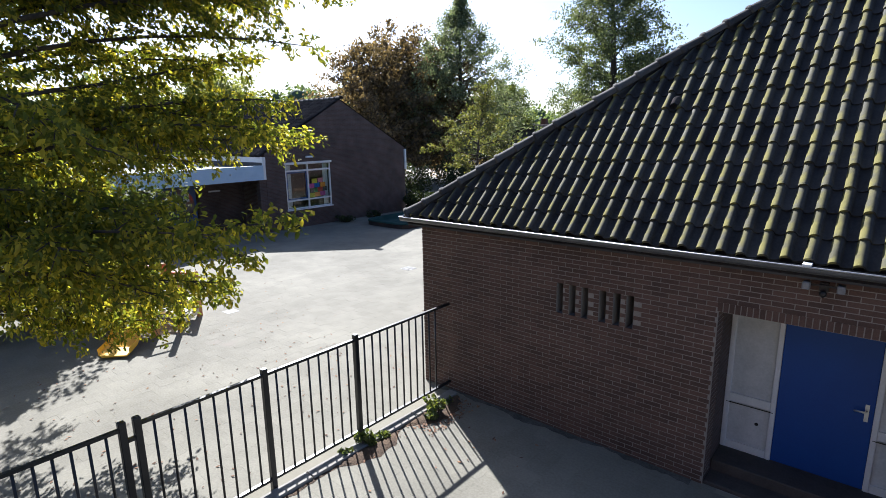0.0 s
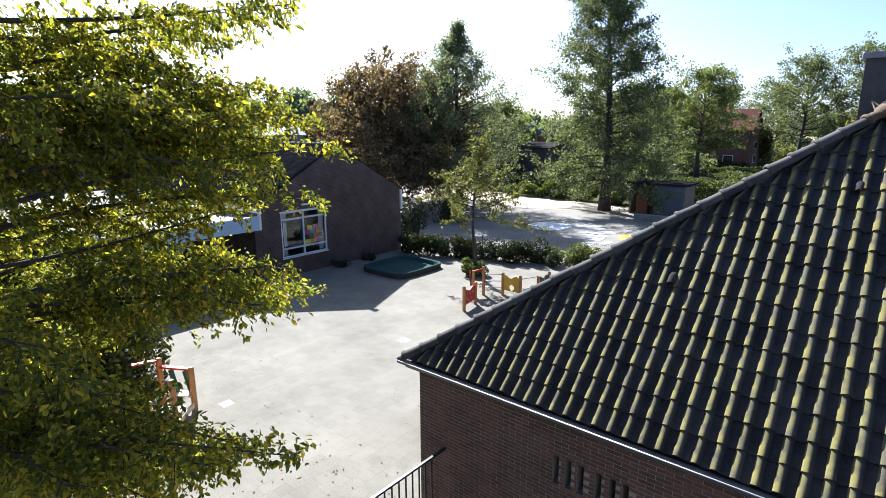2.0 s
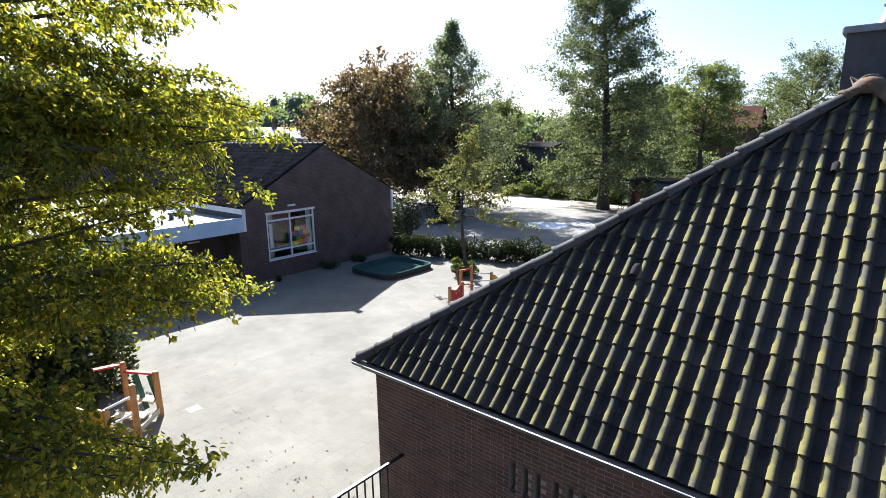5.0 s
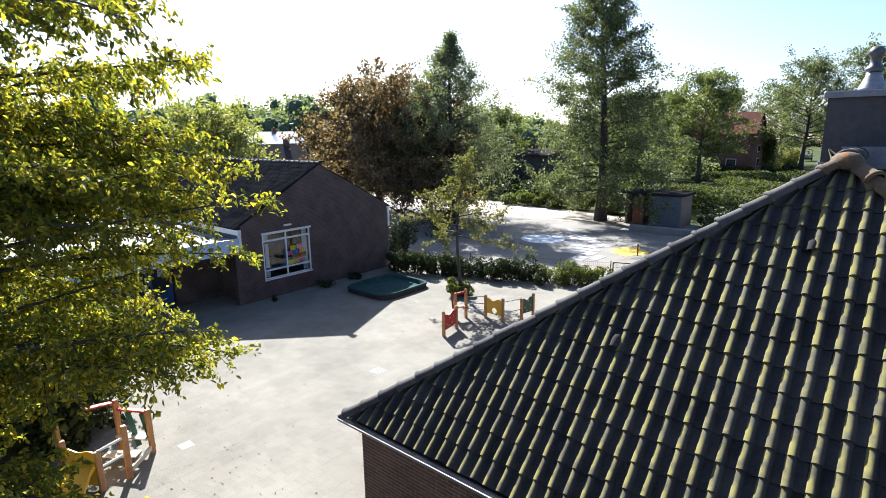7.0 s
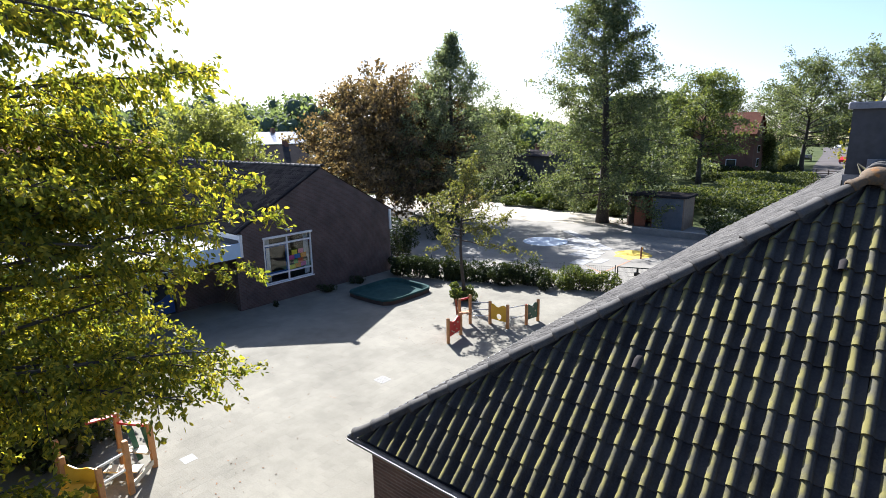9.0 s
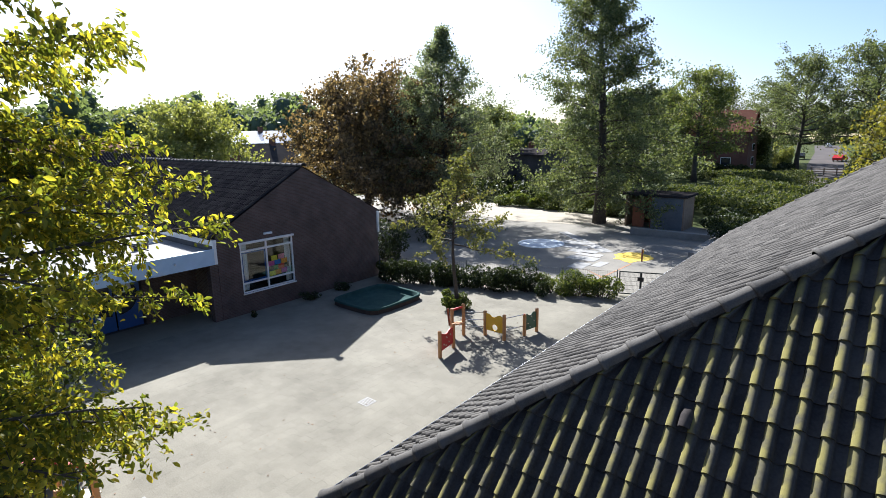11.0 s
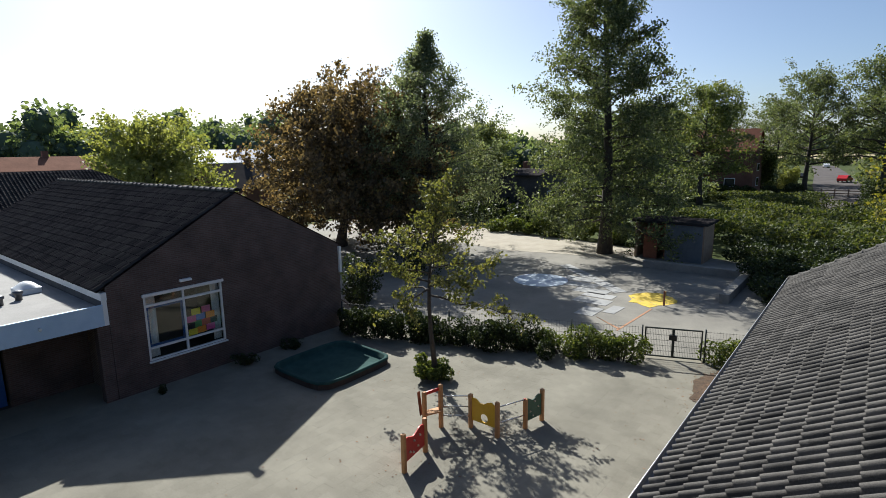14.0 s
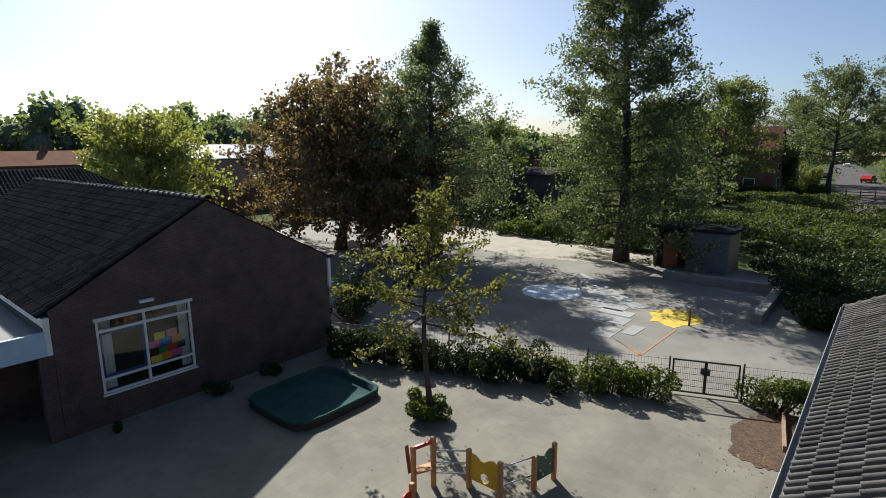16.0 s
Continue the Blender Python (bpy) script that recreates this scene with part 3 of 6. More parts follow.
# ---- ground ----
g = Solid()
g.put([(-2500, -2500, -0.05), (2500, -2500, -0.05), (2500, 2500, -0.05), (-2500, 2500, -0.05)], [(0, 1, 2, 3)])
single("ground", g, GRASS, "rough green grassland reaching to the horizon", "ground", kind="structure")
HEDGE_A, HEDGE_B = Vector((-22.2, 22.55, 0)), Vector((-6.2, 28.75, 0))
hedge_y = lambda x: HEDGE_A.y + (HEDGE_B.y - HEDGE_A.y) * (x - HEDGE_A.x) / (HEDGE_B.x - HEDGE_A.x)
g = Solid()
g.prism([(-25, -9, -0.045), (14, -9, -0.045), (14, 7.6, -0.045), (-6, 7.6, -0.045), (-6, 29.0, -0.045), (-22.3, 22.9, -0.045), (-25, 22.9, -0.045)], (0, 0, 0.0441))
courtyard = single("pavement_courtyard", g, JOINT, "pale grey concrete paving of a school courtyard", "paving", kind="structure")
g = Solid()
g.prism([(-48, 22.5, -0.046), (-22.3, 22.9, -0.046), (-6, 29.0, -0.046), (-4, 46, -0.046), (-14, 47.5, -0.046), (-30, 50.5, -0.046), (-52, 52, -0.046)], (0, 0, 0.040))
playground = single("pavement_playground", g, ASPHALT, "grey paved playground dappled by tree shade", "paving", kind="structure")
g = Solid()
g.prism([(-16.8, 45.6, -0.004), (-16.5, 47.3, -0.004), (-30, 50.2, -0.004), (-46, 51.5, -0.004), (-46, 43.0, -0.004), (-38, 41.6, -0.004), (-31, 43.0, -0.004), (-26, 42.0, -0.004), (-21.5, 43.2, -0.004), (-18.6, 43.6, -0.004)], (0, 0, 0.008))
single("sand_strip", g, SANDY, "sandy bare strip along the playground hedge", "soil", kind="structure")
g = Solid()
g.prism([(-400, 262, 0), (400, 262, 0), (600, 900, 0.0), (-600, 900, 0.0)], (0, 0, 0.25))
single("field", g, FIELD, "ripe straw-coloured field in the distance", "field", kind="structure")
g = Solid()
g.prism([(-9.6, 85, -0.04), (-3.6, 85, -0.04), (-6.6, 130, -0.04), (-11.4, 184, -0.04), (-17, 240, -0.04), (-24, 240, -0.04), (-18.2, 182, -0.04), (-14.0, 127, -0.04)], (0, 0, 0.06))
single("road", g, ROAD, "grey brick-paved street in sunlight", "road", kind="structure")

# ---- main building ----
GX, GY, EAVE = -6.6, 7.0, 3.03          # gutter lines and eave height
WX, WY = -6.33, 7.19                    # wall faces
END = 29.3
HIP = Vector((-0.64, 10.98, 7.14))
SIDE = (HIP.z - EAVE) / (HIP.x - GX)    # slope of the side plane
RX = 2 * HIP.x - GX                     # far gutter line
house = thing("brick_building", (WX, WY, 0), "dark brick building with a hipped roof of mossy pantiles", "building", kind="")
DOOR = (-1.58, 0.56, 0.0, 2.30)
SLOTS = [(x, x + 0.10, 1.835, 2.30) for x in (-3.71, -3.515, -3.325, -3.065, -2.865, -2.685)]
w = Solid()
w.panel(WX + 0.012, RX - 0.3, -0.1, EAVE - 0.02, [DOOR] + SLOTS, WY + 0.0035, WY + 0.30)
front = part("wall", w, MORTAR, house, "brown brick wall with pale joints")
w = Solid()
w.box(WX, WX + 0.3, WY + 0.31, END - 0.2, -0.1, EAVE - 0.02)
w.box(WX + 0.3, RX - 0.3, END - 0.5, END - 0.2, -0.1, EAVE - 0.02)
w.box(RX - 0.3, RX, WY + 0.31, END - 0.2, -0.1, EAVE - 0.02)
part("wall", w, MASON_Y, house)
w = Solid()
w.box(-3.9, -2.45, WY + 0.31, WY + 0.36, 1.7, 2.4)
part("vent_backing", w, UNLIT_DARK, house)
# recessed doorway
w = Solid()
w.box(DOOR[0] - 0.10, DOOR[0] - 0.001, WY + 0.301, WY + 0.86, -0.05, 2.4)
w.box(DOOR[1] + 0.001, DOOR[1] + 0.10, WY + 0.301, WY + 0.86, -0.05, 2.4)
w.box(DOOR[0], DOOR[1], WY + 0.301, WY + 0.86, 2.301, 2.4)
part("porch_wall", w, MASON_Y, house)
w = Solid()
w.soft(DOOR[0] + 0.002, DOOR[1] - 0.002, WY + 0.33, WY + 0.86, -0.04, 0.19, 0.012)
w.soft(DOOR[0] + 0.002, DOOR[1] - 0.002, WY + 0.02, WY + 0.325, -0.04, 0.05, 0.012)
part("doorstep", w, STEP, house, "dark brown stone doorstep")
DY = WY + 0.76
DT = 2.30
w = Solid()
for a, b in ((DOOR[0] + 0.002, -1.515), (-1.045, -0.985), (-0.03, 0.03), (0.495, DOOR[1] - 0.002)):
    w.soft(a, b, DY, DY + 0.10, 0.19, DT, 0.008)
for a, b in ((-1.514, -1.046), (0.031, 0.494)):
    w.box(a, b, DY + 0.005, DY + 0.095, DT - 0.08, DT)
    w.box(a, b, DY + 0.005, DY + 0.095, 0.19, 0.29)
    w.box(a, b, DY + 0.005, DY + 0.095, 0.87, 0.98)
part("door_frame", w, WHITE, house, "white painted door surround")
for a, b in ((-1.514, -1.046), (0.031, 0.494)):
    part("side_panel", Solid().box(a, b, DY + 0.035, DY + 0.07, 0.98, DT - 0.08), WHITE_OLD, house, "white painted panel beside the door")
    low = part("side_panel", Solid().box(a, b, DY + 0.035, DY + 0.07, 0.29, 0.87), WHITE_OLD, house)
    part("seam", Solid().box(a - 0.04, b + 0.04, DY + 0.000, DY + 0.0045, 0.845, 0.857), BLACK, low)
    part("vent_hole", Solid().tube([((a + b) / 2 + 0.1, DY + 0.030, 0.62), ((a + b) / 2 + 0.1, DY + 0.037, 0.62)], 0.022, 10), BLACK, low)
w = Solid()
w.soft(-0.983, -0.032, DY + 0.02, DY + 0.07, 0.195, DT - 0.004, 0.006)
door = part("door", w, BLUE, house, "plain blue painted door, closed")
w = Solid()
w.box(-0.12, -0.08, DY + 0.008, DY + 0.019, 1.06, 1.27)
w.tube([(-0.10, DY + 0.012, 1.19), (-0.10, DY - 0.04, 1.19), (-0.22, DY - 0.045, 1.19)], 0.011, 8)
part("door_handle", w, STEEL, door, "steel lever handle")
# roof body under the tiles
d = 0.13
w = Solid()
R2 = Vector((HIP.x, END + GY - HIP.y, HIP.z))
w.put([(GX + 0.04, GY + 0.04, EAVE - d), (RX - 0.04, GY + 0.04, EAVE - d), (RX - 0.04, END - 0.04, EAVE - d), (GX + 0.04, END - 0.04, EAVE - d),
       (HIP.x, HIP.y, HIP.z - d), (R2.x, R2.y, R2.z - d)], [(0, 4, 1), (1, 4, 5, 2), (2, 5, 3), (3, 5, 4, 0), (0, 1, 2, 3)])
roof = part("roof", w, TILE_DARK, house, "hipped pantile roof, mossy on the shaded side")
w = Solid()
w.box(GX + 0.06, RX - 0.06, GY + 0.06, WY + 0.3, EAVE - 0.16, EAVE - 0.055)
w.box(GX + 0.06, WX + 0.3, WY + 0.3, END - 0.06, EAVE - 0.16, EAVE - 0.055)
part("eaves_board", w, DARK_WALL, house)


def gutter(a, b, out, parent):
    """A half-round gutter with a rolled rim from a to b; out: the unit way from the wall."""
    a, b, out = Vector(a), Vector(b), Vector(out)
    s = Solid()
    prof = [(-0.055 + 0.0, 0.0)] + [(0.055 * math.cos(t), -0.075 * math.sin(t)) for t in np.linspace(math.pi, 0, 8)]
    p = [q + out * u + Vector((0, 0, z)) for q in (a, b) for u, z in prof]
    n = len(prof)
    s.put(p, [(i, i + 1, n + i + 1, n + i) for i in range(n - 1)], True)
    g = part("gutter", s, GUTTER, parent, "dark half-round gutter with a thin bright rim")
    part("rim", Solid().tube([a + out * 0.055, b + out * 0.055], 0.009, 6), ZINC, g, "bright rolled zinc rim")
    return g


gutter((GX - 0.02, GY - 0.02, EAVE - 0.01), (RX + 0.02, GY - 0.02, EAVE - 0.01), (0, -1, 0), house)
gutter((GX - 0.02, GY - 0.02, EAVE - 0.012), (GX - 0.02, END + 0.02, EAVE - 0.012), (-1, 0, 0), house)
w = Solid()
w.box(-0.79, -0.71, GY - 0.10, GY + 0.03, EAVE + 0.000, EAVE + 0.022)
part("gutter_clip", w, WHITE, house, "white bracket on the gutter edge")


def pantile():
    """One pantile lying in x (across), y (up the slope), z (outward)."""
    prof = [(-0.066, -0.004), (-0.060, 0.022), (-0.044, 0.042), (-0.014, 0.055), (0.012, 0.054), (0.030, 0.042), (0.040, 0.018), (0.047, -0.014), (0.066, -0.025), (0.105, -0.024), (0.1435, -0.004)]
    n = len(prof)
    rows = [(0.0, -0.016, 1.0), (0.0, 0.021, 1.10), (0.0, 0.021, 1.10), (0.375, -0.006, 0.94)]
    p = [(x * (1.05 if k > 1.1 else 1.0) if x < 0.06 else x, y, z * (k if z > 0 else 1) + up) for y, up, k in rows for x, z in prof]
    f, sm = [], []
    for r, smooth in ((0, False), (2, True)):
        f += [(r * n + i, r * n + i + 1, (r + 1) * n + i + 1, (r + 1) * n + i) for i in range(n - 1)]
        sm += [smooth] * (n - 1)
    return p, f, sm


TP, TF, TS = pantile()
TW, TL = 0.2095, 0.325


def tile_uv(me, repeat):
    """Where each corner lies on its own tile: across the roll and up the tile, 0 to 1."""
    q = np.array([((x + 0.066) / TW, y / 0.375) for f in TF for x, y, z in (TP[i] for i in f)])
    me.uv_layers.new(name="tile").data.foreach_set("uv", np.tile(q, (repeat, 1)).ravel())


def tile_mesh(name, material):
    me = bpy.data.meshes.new(name)
    me.from_pydata(TP, [], TF)
    tile_uv(me, 1)
    me.polygons.foreach_set("use_smooth", TS)
    me.materials.append(material)
    me.update()
    return me


def lay_tiles(origin, along, up, out, width, rows, lo, hi, top, material, parent, single_if=None, seed=1):
    """Pantiles over a slope between lo(s) and hi(s) metres along at s metres up; tiles that cross an edge are cut to it."""
    rng = np.random.default_rng(seed)
    o, al, u, n = (np.array(v, float) for v in (origin, along, up, out))
    base = np.array(TP)
    rest, me, count = [], tile_mesh("tile", material), 0
    for c in range(int(width / TW)):
        for r in range(rows):
            a, s = (c + 0.5) * TW, (r + 0.5) * TL
            if s > top or a + TW / 2 < lo(s - TL / 2) or a - TW / 2 > hi(s - TL / 2):
                continue
            q = o + al * (c * TW + 0.05) + u * (r * TL + rng.normal() * 0.006) + n * rng.normal() * 0.003
            skew = rng.normal() * 0.012
            inside = lo(s + TL) < a - 0.7 * TW and a + 0.7 * TW < hi(s + TL)
            if inside and single_if and count < 300 and single_if(a, s):
                m = Matrix([[al[i] + u[i] * skew, u[i] - al[i] * skew, n[i], q[i]] for i in range(3)] + [[0, 0, 0, 1]])
                ob = new("tile", me)
                ob.parent = parent
                ob.matrix_basis = m
                count += 1
            else:
                tile = base.copy()
                if not inside:
                    up_at = r * TL + tile[:, 1]
                    x0 = c * TW + 0.05
                    left, right = np.array([lo(v) for v in up_at]) - x0, np.array([hi(v) for v in up_at]) - x0
                    cut = (tile[:, 0] < left) | (tile[:, 0] > right)
                    tile[:, 0] = np.clip(tile[:, 0], left, right)
                    tile[cut, 2] = np.minimum(tile[cut, 2], 0.02)
                rest.append(q + tile[:, :1] * (al + u * skew) + tile[:, 1:2] * (u - al * skew) + tile[:, 2:] * n)
    if rest:
        pts = np.concatenate(rest)
        k, nf = len(TP), np.array(TF)
        m2 = bpy.data.meshes.new("tiles")
        m2.from_pydata(pts.tolist(), [], (np.arange(len(rest))[:, None, None] * k + nf[None]).reshape(-1, 4).tolist())
        m2.polygons.foreach_set("use_smooth", TS * len(rest))
        tile_uv(m2, len(rest))
        m2.materials.append(material)
        m2.update()
        ob = new("tiles", m2)
        ob.parent = parent
        tagged(ob, kind="stuff")


def cap_tiles(a, b, parent, material, step=0.42, r=0.115, seed=3, last=0, last_material=None):
    """Half-round hip or ridge tiles from a (low) to b (high), each with a collar at its lower end."""
    a, b = Vector(a), Vector(b)
    n = max(int((b - a).length / step), 1)
    x = (b - a).normalized()
    side = x.cross(Vector((0, 0, 1))).normalized()
    up = side.cross(x).normalized()
    s = Solid()
    k = 13
    prof = lambda y, rr, lift: [(rr * math.cos(t), y, rr * 0.85 * math.sin(t) + lift) for t in np.linspace(math.pi * 1.08, -math.pi * 0.08, k)]
    L = (b - a).length / n
    rows = (prof(0, r * 0.98, 0) + prof(0.004, r * 1.18, 0) + prof(0.018, r * 1.27, 0) + prof(0.040, r * 1.28, 0) + prof(0.056, r * 1.20, 0.002) + prof(0.064, r * 1.04, 0.004)
            + prof(L * 0.5, r * 1.0, 0) + prof(L * 1.03, r * 0.95, -0.004))
    s.put(rows, [(j * k + i, j * k + i + 1, (j + 1) * k + i + 1, (j + 1) * k + i) for j in range(7) for i in range(k - 1)], True)
    me = s.mesh("ridge_tile", material)
    me2 = s.mesh("ridge_tile", last_material or material)
    rng = np.random.default_rng(seed)
    for i in range(n):
        q = a + (b - a) * (i / n)
        m = Matrix((side, x, up)).transposed().to_4x4()
        m.translation = q + up * rng.normal() * 0.006
        ob = new("ridge_tile", me2 if i >= n - last else me)
        ob.parent = parent
        ob.matrix_basis = m @ pose(0, 0, 0, rng.normal() * 0.6, rng.normal() * 1.5, rng.normal() * 0.7)


# chimney astride the ridge
chimney = part("chimney", Solid().box(-1.10, -0.18, 12.5, 13.3, 6.4, 8.02), DARK_WALL, house, "dark slate-clad chimney stack")
part("flashing", Solid().box(-1.118, -0.84, 12.470, 12.498, 6.75, 7.04).box(-0.839, -0.160, 12.470, 12.498, 6.95, 7.28).box(-1.124, -1.102, 12.47, 13.33, 6.55, 6.95), LEAD, chimney, "grey lead flashing stepped up the stack")
part("chimney_cap", Solid().soft(-1.16, -0.12, 12.44, 13.36, 8.02, 8.12, 0.015), LEAD, chimney)
w = Solid()
w.lathe((-0.60, 12.9, 8.12), [(0.19, 0), (0.18, 0.04), (0.145, 0.12), (0.105, 0.22), (0.10, 0.27)])
cowl = part("chimney_cowl", w, LEAD, chimney, "grey metal cone of the chimney cowl")
w = Solid()
w.lathe((-0.60, 12.9, 8.391), [(0.085, 0), (0.12, 0.03), (0.12, 0.07), (0.075, 0.10), (0.070, 0.24), (0.10, 0.26), (0.11, 0.31), (0.06, 0.38)])
part("cowl_top", w, GUTTER, cowl, "dark ringed top of the cowl")
w = Solid()
w.lathe((HIP.x, HIP.y, HIP.z - 0.10), [(0.19, 0), (0.195, 0.09), (0.17, 0.15), (0.11, 0.20), (0.02, 0.22)], 14)
part("hip_knob", w, TILE_LICHEN, roof, "lichen-covered mortar cap where the hips meet")
for x, y in ((-2.72, 8.66), (-0.80, 10.0)):
    w = Solid()
    z = EAVE + (y - GY)
    c = Vector((x, y, z))
    u, n = Vector((0, 0.707, 0.707)), Vector((0, -0.707, 0.707))
    rows = []
    for s, k in ((0.0, 1.0), (0.16, 0.95), (0.26, 0.35)):
        rows += [c + Vector((0.065 * math.cos(t) * (1 if s < 0.2 else 0.8), 0, 0)) + u * s * 0.8 + n * (0.095 * k * math.sin(t) + 0.02) for t in np.linspace(math.pi, 0, 9)]
    w.put(rows, [(j * 9 + i, j * 9 + i + 1, (j + 1) * 9 + i + 1, (j + 1) * 9 + i) for j in range(2) for i in range(8)], True)
    part("vent_tile", w, TILE_DARK, roof, "hooded vent tile")
# twin floodlight under the eaves
lamp = thing("twin_floodlight", (-0.60, WY - 0.03, 2.80), "small twin spotlight with grey heads under the eaves", "wall lamp")
part("bracket", Solid().box(-0.64, -0.56, WY - 0.045, WY + 0.001, 2.74, 2.83).beam((-0.75, WY - 0.06, 2.80), (-0.45, WY - 0.06, 2.80), 0.02, 0.02), BLACK, lamp)
for x in (-0.75, -0.45):
    part("head", Solid().soft(x - 0.035, x + 0.035, WY - 0.15, WY - 0.05, 2.76, 2.84, 0.01), LEAD, lamp)
part("sensor", Solid().lathe((-0.60, WY - 0.07, 2.68), [(0.012, 0), (0.032, 0.02), (0.034, 0.05), (0.02, 0.07)], 10), BLACK, lamp)

# ---- far building ----
FX, FY0, FY1, FE = -22.3, 13.95, 22.95, 3.62
RIDGE_Y, RIDGE_Z = 18.4, 6.12
FEND = -41.0
school = thing("school_building", (FX, RIDGE_Y, 0), "dark brick school wing with a gabled tile roof", "building")
WIN = (14.96, 17.60, 0.91, 3.10)
w = Solid()
w.panel(FY0, FY1, -0.1, FE, [WIN], FX - 0.30, FX, turn=True)
w.prism([(FX, FY0, FE), (FX, FY1, FE), (FX, RIDGE_Y, RIDGE_Z)], (-0.3, 0, 0))
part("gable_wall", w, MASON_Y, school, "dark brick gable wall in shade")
w = Solid()
w.box(FEND, FX - 0.3, FY0, FY0 + 0.3, -0.1, FE)
w.box(FEND, FX - 0.3, FY1 - 0.3, FY1, -0.1, FE)
w.box(FEND, FEND + 0.3, FY0 + 0.3, FY1 - 0.3, -0.1, FE)
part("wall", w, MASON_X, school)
FS = (RIDGE_Z - FE) / (RIDGE_Y - FY0)
fr = math.hypot(1, FS)
w = Solid()
ov = 0.25
w.put([(FX + 0.02, FY0 - ov, FE - ov * FS), (FX + 0.02, RIDGE_Y, RIDGE_Z), (FEND, RIDGE_Y, RIDGE_Z), (FEND, FY0 - ov, FE - ov * FS),
       (FX + 0.02, FY1 + ov, FE - ov * FS), (FEND, FY1 + ov, FE - ov * FS)], [(0, 1, 2, 3), (1, 4, 5, 2)])
w.put([(FX + 0.02, FY0 - ov, FE - ov * FS + 0.03), (FX + 0.02, RIDGE_Y, RIDGE_Z + 0.04), (FEND, RIDGE_Y, RIDGE_Z + 0.04), (FEND, FY0 - ov, FE - ov * FS + 0.04),
       (FX + 0.02, FY1 + ov, FE - ov * FS + 0.04), (FEND, FY1 + ov, FE - ov * FS + 0.04)], [(0, 1, 2, 3), (1, 4, 5, 2), ])
school_roof = part("roof", w, TILE_DARK, school, "dark pantile gable roof")
w = Solid()
w.box(FX + 0.001, FX + 0.09, FY1 - 0.06, FY1 + 0.06, 2.4, FE - 0.1)
part("downpipe", w, WHITE, school)
# window with curtains and paper squares
win = part("window_frame", Solid().panel(WIN[0], WIN[1], WIN[2], WIN[3],
           [(WIN[0] + 0.07, 16.20, 2.78, 3.03), (16.27, WIN[1] - 0.07, 2.78, 3.03), (WIN[0] + 0.07, 16.20, 1.36, 2.70), (16.27, WIN[1] - 0.07, 1.36, 2.70),
            (WIN[0] + 0.07, 16.20, 0.96, 1.29), (16.27, WIN[1] - 0.07, 0.96, 1.29)], FX - 0.10, FX - 0.02, turn=True), WHITE, school, "white window frame with six panes")
part("window_sill", Solid().soft(FX + 0.001, FX + 0.07, WIN[0] - 0.03, WIN[1] + 0.03, WIN[2] - 0.05, WIN[2] - 0.002, 0.01), WHITE, win)
part("canopy", Solid().box(FX + 0.001, FX + 0.07, WIN[0] - 0.04, WIN[1] + 0.04, WIN[3] - 0.04, WIN[3] + 0.05), WHITE, win, "white blind box over the window")
pane = part("pane", Solid().box(FX - 0.064, FX - 0.058, WIN[0] + 0.02, WIN[1] - 0.02, WIN[2] + 0.02, WIN[3] - 0.02), GLASS, win)
pane.visible_shadow = False
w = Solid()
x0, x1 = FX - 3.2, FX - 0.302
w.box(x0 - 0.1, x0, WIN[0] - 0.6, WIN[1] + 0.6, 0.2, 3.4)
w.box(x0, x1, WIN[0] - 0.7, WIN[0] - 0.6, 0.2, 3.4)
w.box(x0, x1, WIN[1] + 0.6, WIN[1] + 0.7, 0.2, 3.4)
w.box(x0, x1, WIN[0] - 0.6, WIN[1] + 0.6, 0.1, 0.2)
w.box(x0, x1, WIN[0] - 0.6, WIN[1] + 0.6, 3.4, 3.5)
part("room_wall", w, UNLIT_DARK, school)
for y0, y1 in ((15.02, 15.40), (17.28, 17.56)):
    w = Solid()
    ys = np.linspace(y0, y1, 13)
    w.put([(FX - 0.26 + 0.02 * math.sin(i * 1.7), y, z) for z in (0.95, 3.0) for i, y in enumerate(ys)], [(i, i + 1, 14 + i, 13 + i) for i in range(12)], True)
    tagged(part("curtain", w, CURTAIN, win), "pale hanging curtain")
PAPERS = [("yellow", (0.75, 0.62, 0.05)), ("pink", (0.72, 0.22, 0.30)), ("orange", (0.75, 0.28, 0.03)), ("blue", (0.02, 0.16, 0.50)), ("magenta", (0.60, 0.10, 0.30)),
          ("green", (0.06, 0.22, 0.05)), ("red", (0.50, 0.04, 0.02)), ("black", (0.02, 0.02, 0.02))]
PAPER = {n: mat("paper_" + n, c, tuple(min(1, v * 1.1) for v in c), 4, 0.8, 0.0) for n, c in PAPERS}
for i, (cy, cz, n) in enumerate(((16.62, 2.18, "yellow"), (16.98, 2.20, "pink"), (16.45, 1.95, "magenta"), (16.77, 1.97, "blue"), (17.12, 1.97, "orange"), (16.40, 1.71, "black"), (16.64, 1.73, "green"),
                                 (16.95, 1.75, "red"), (17.20, 1.76, "black"), (16.47, 1.49, "yellow"), (16.78, 1.51, "orange"), (17.10, 1.53, "magenta"))):
    part("paper_square", Solid().box(FX - 0.072 - 0.0007 * i, FX - 0.071 - 0.0007 * i, cy - 0.155, cy + 0.155, cz - 0.112, cz + 0.112), PAPER[n], win)
part("sash", Solid().panel(15.035, 16.195, 1.365, 2.695, [(15.10, 16.13, 1.44, 2.62)], FX - 0.095, FX - 0.066, turn=True), BLUE_DOOR, win, "blue painted opening sash")
wl = thing("wall_light", (FX + 0.1, 16.3, 3.38), "small white lamp above the window", "wall lamp")
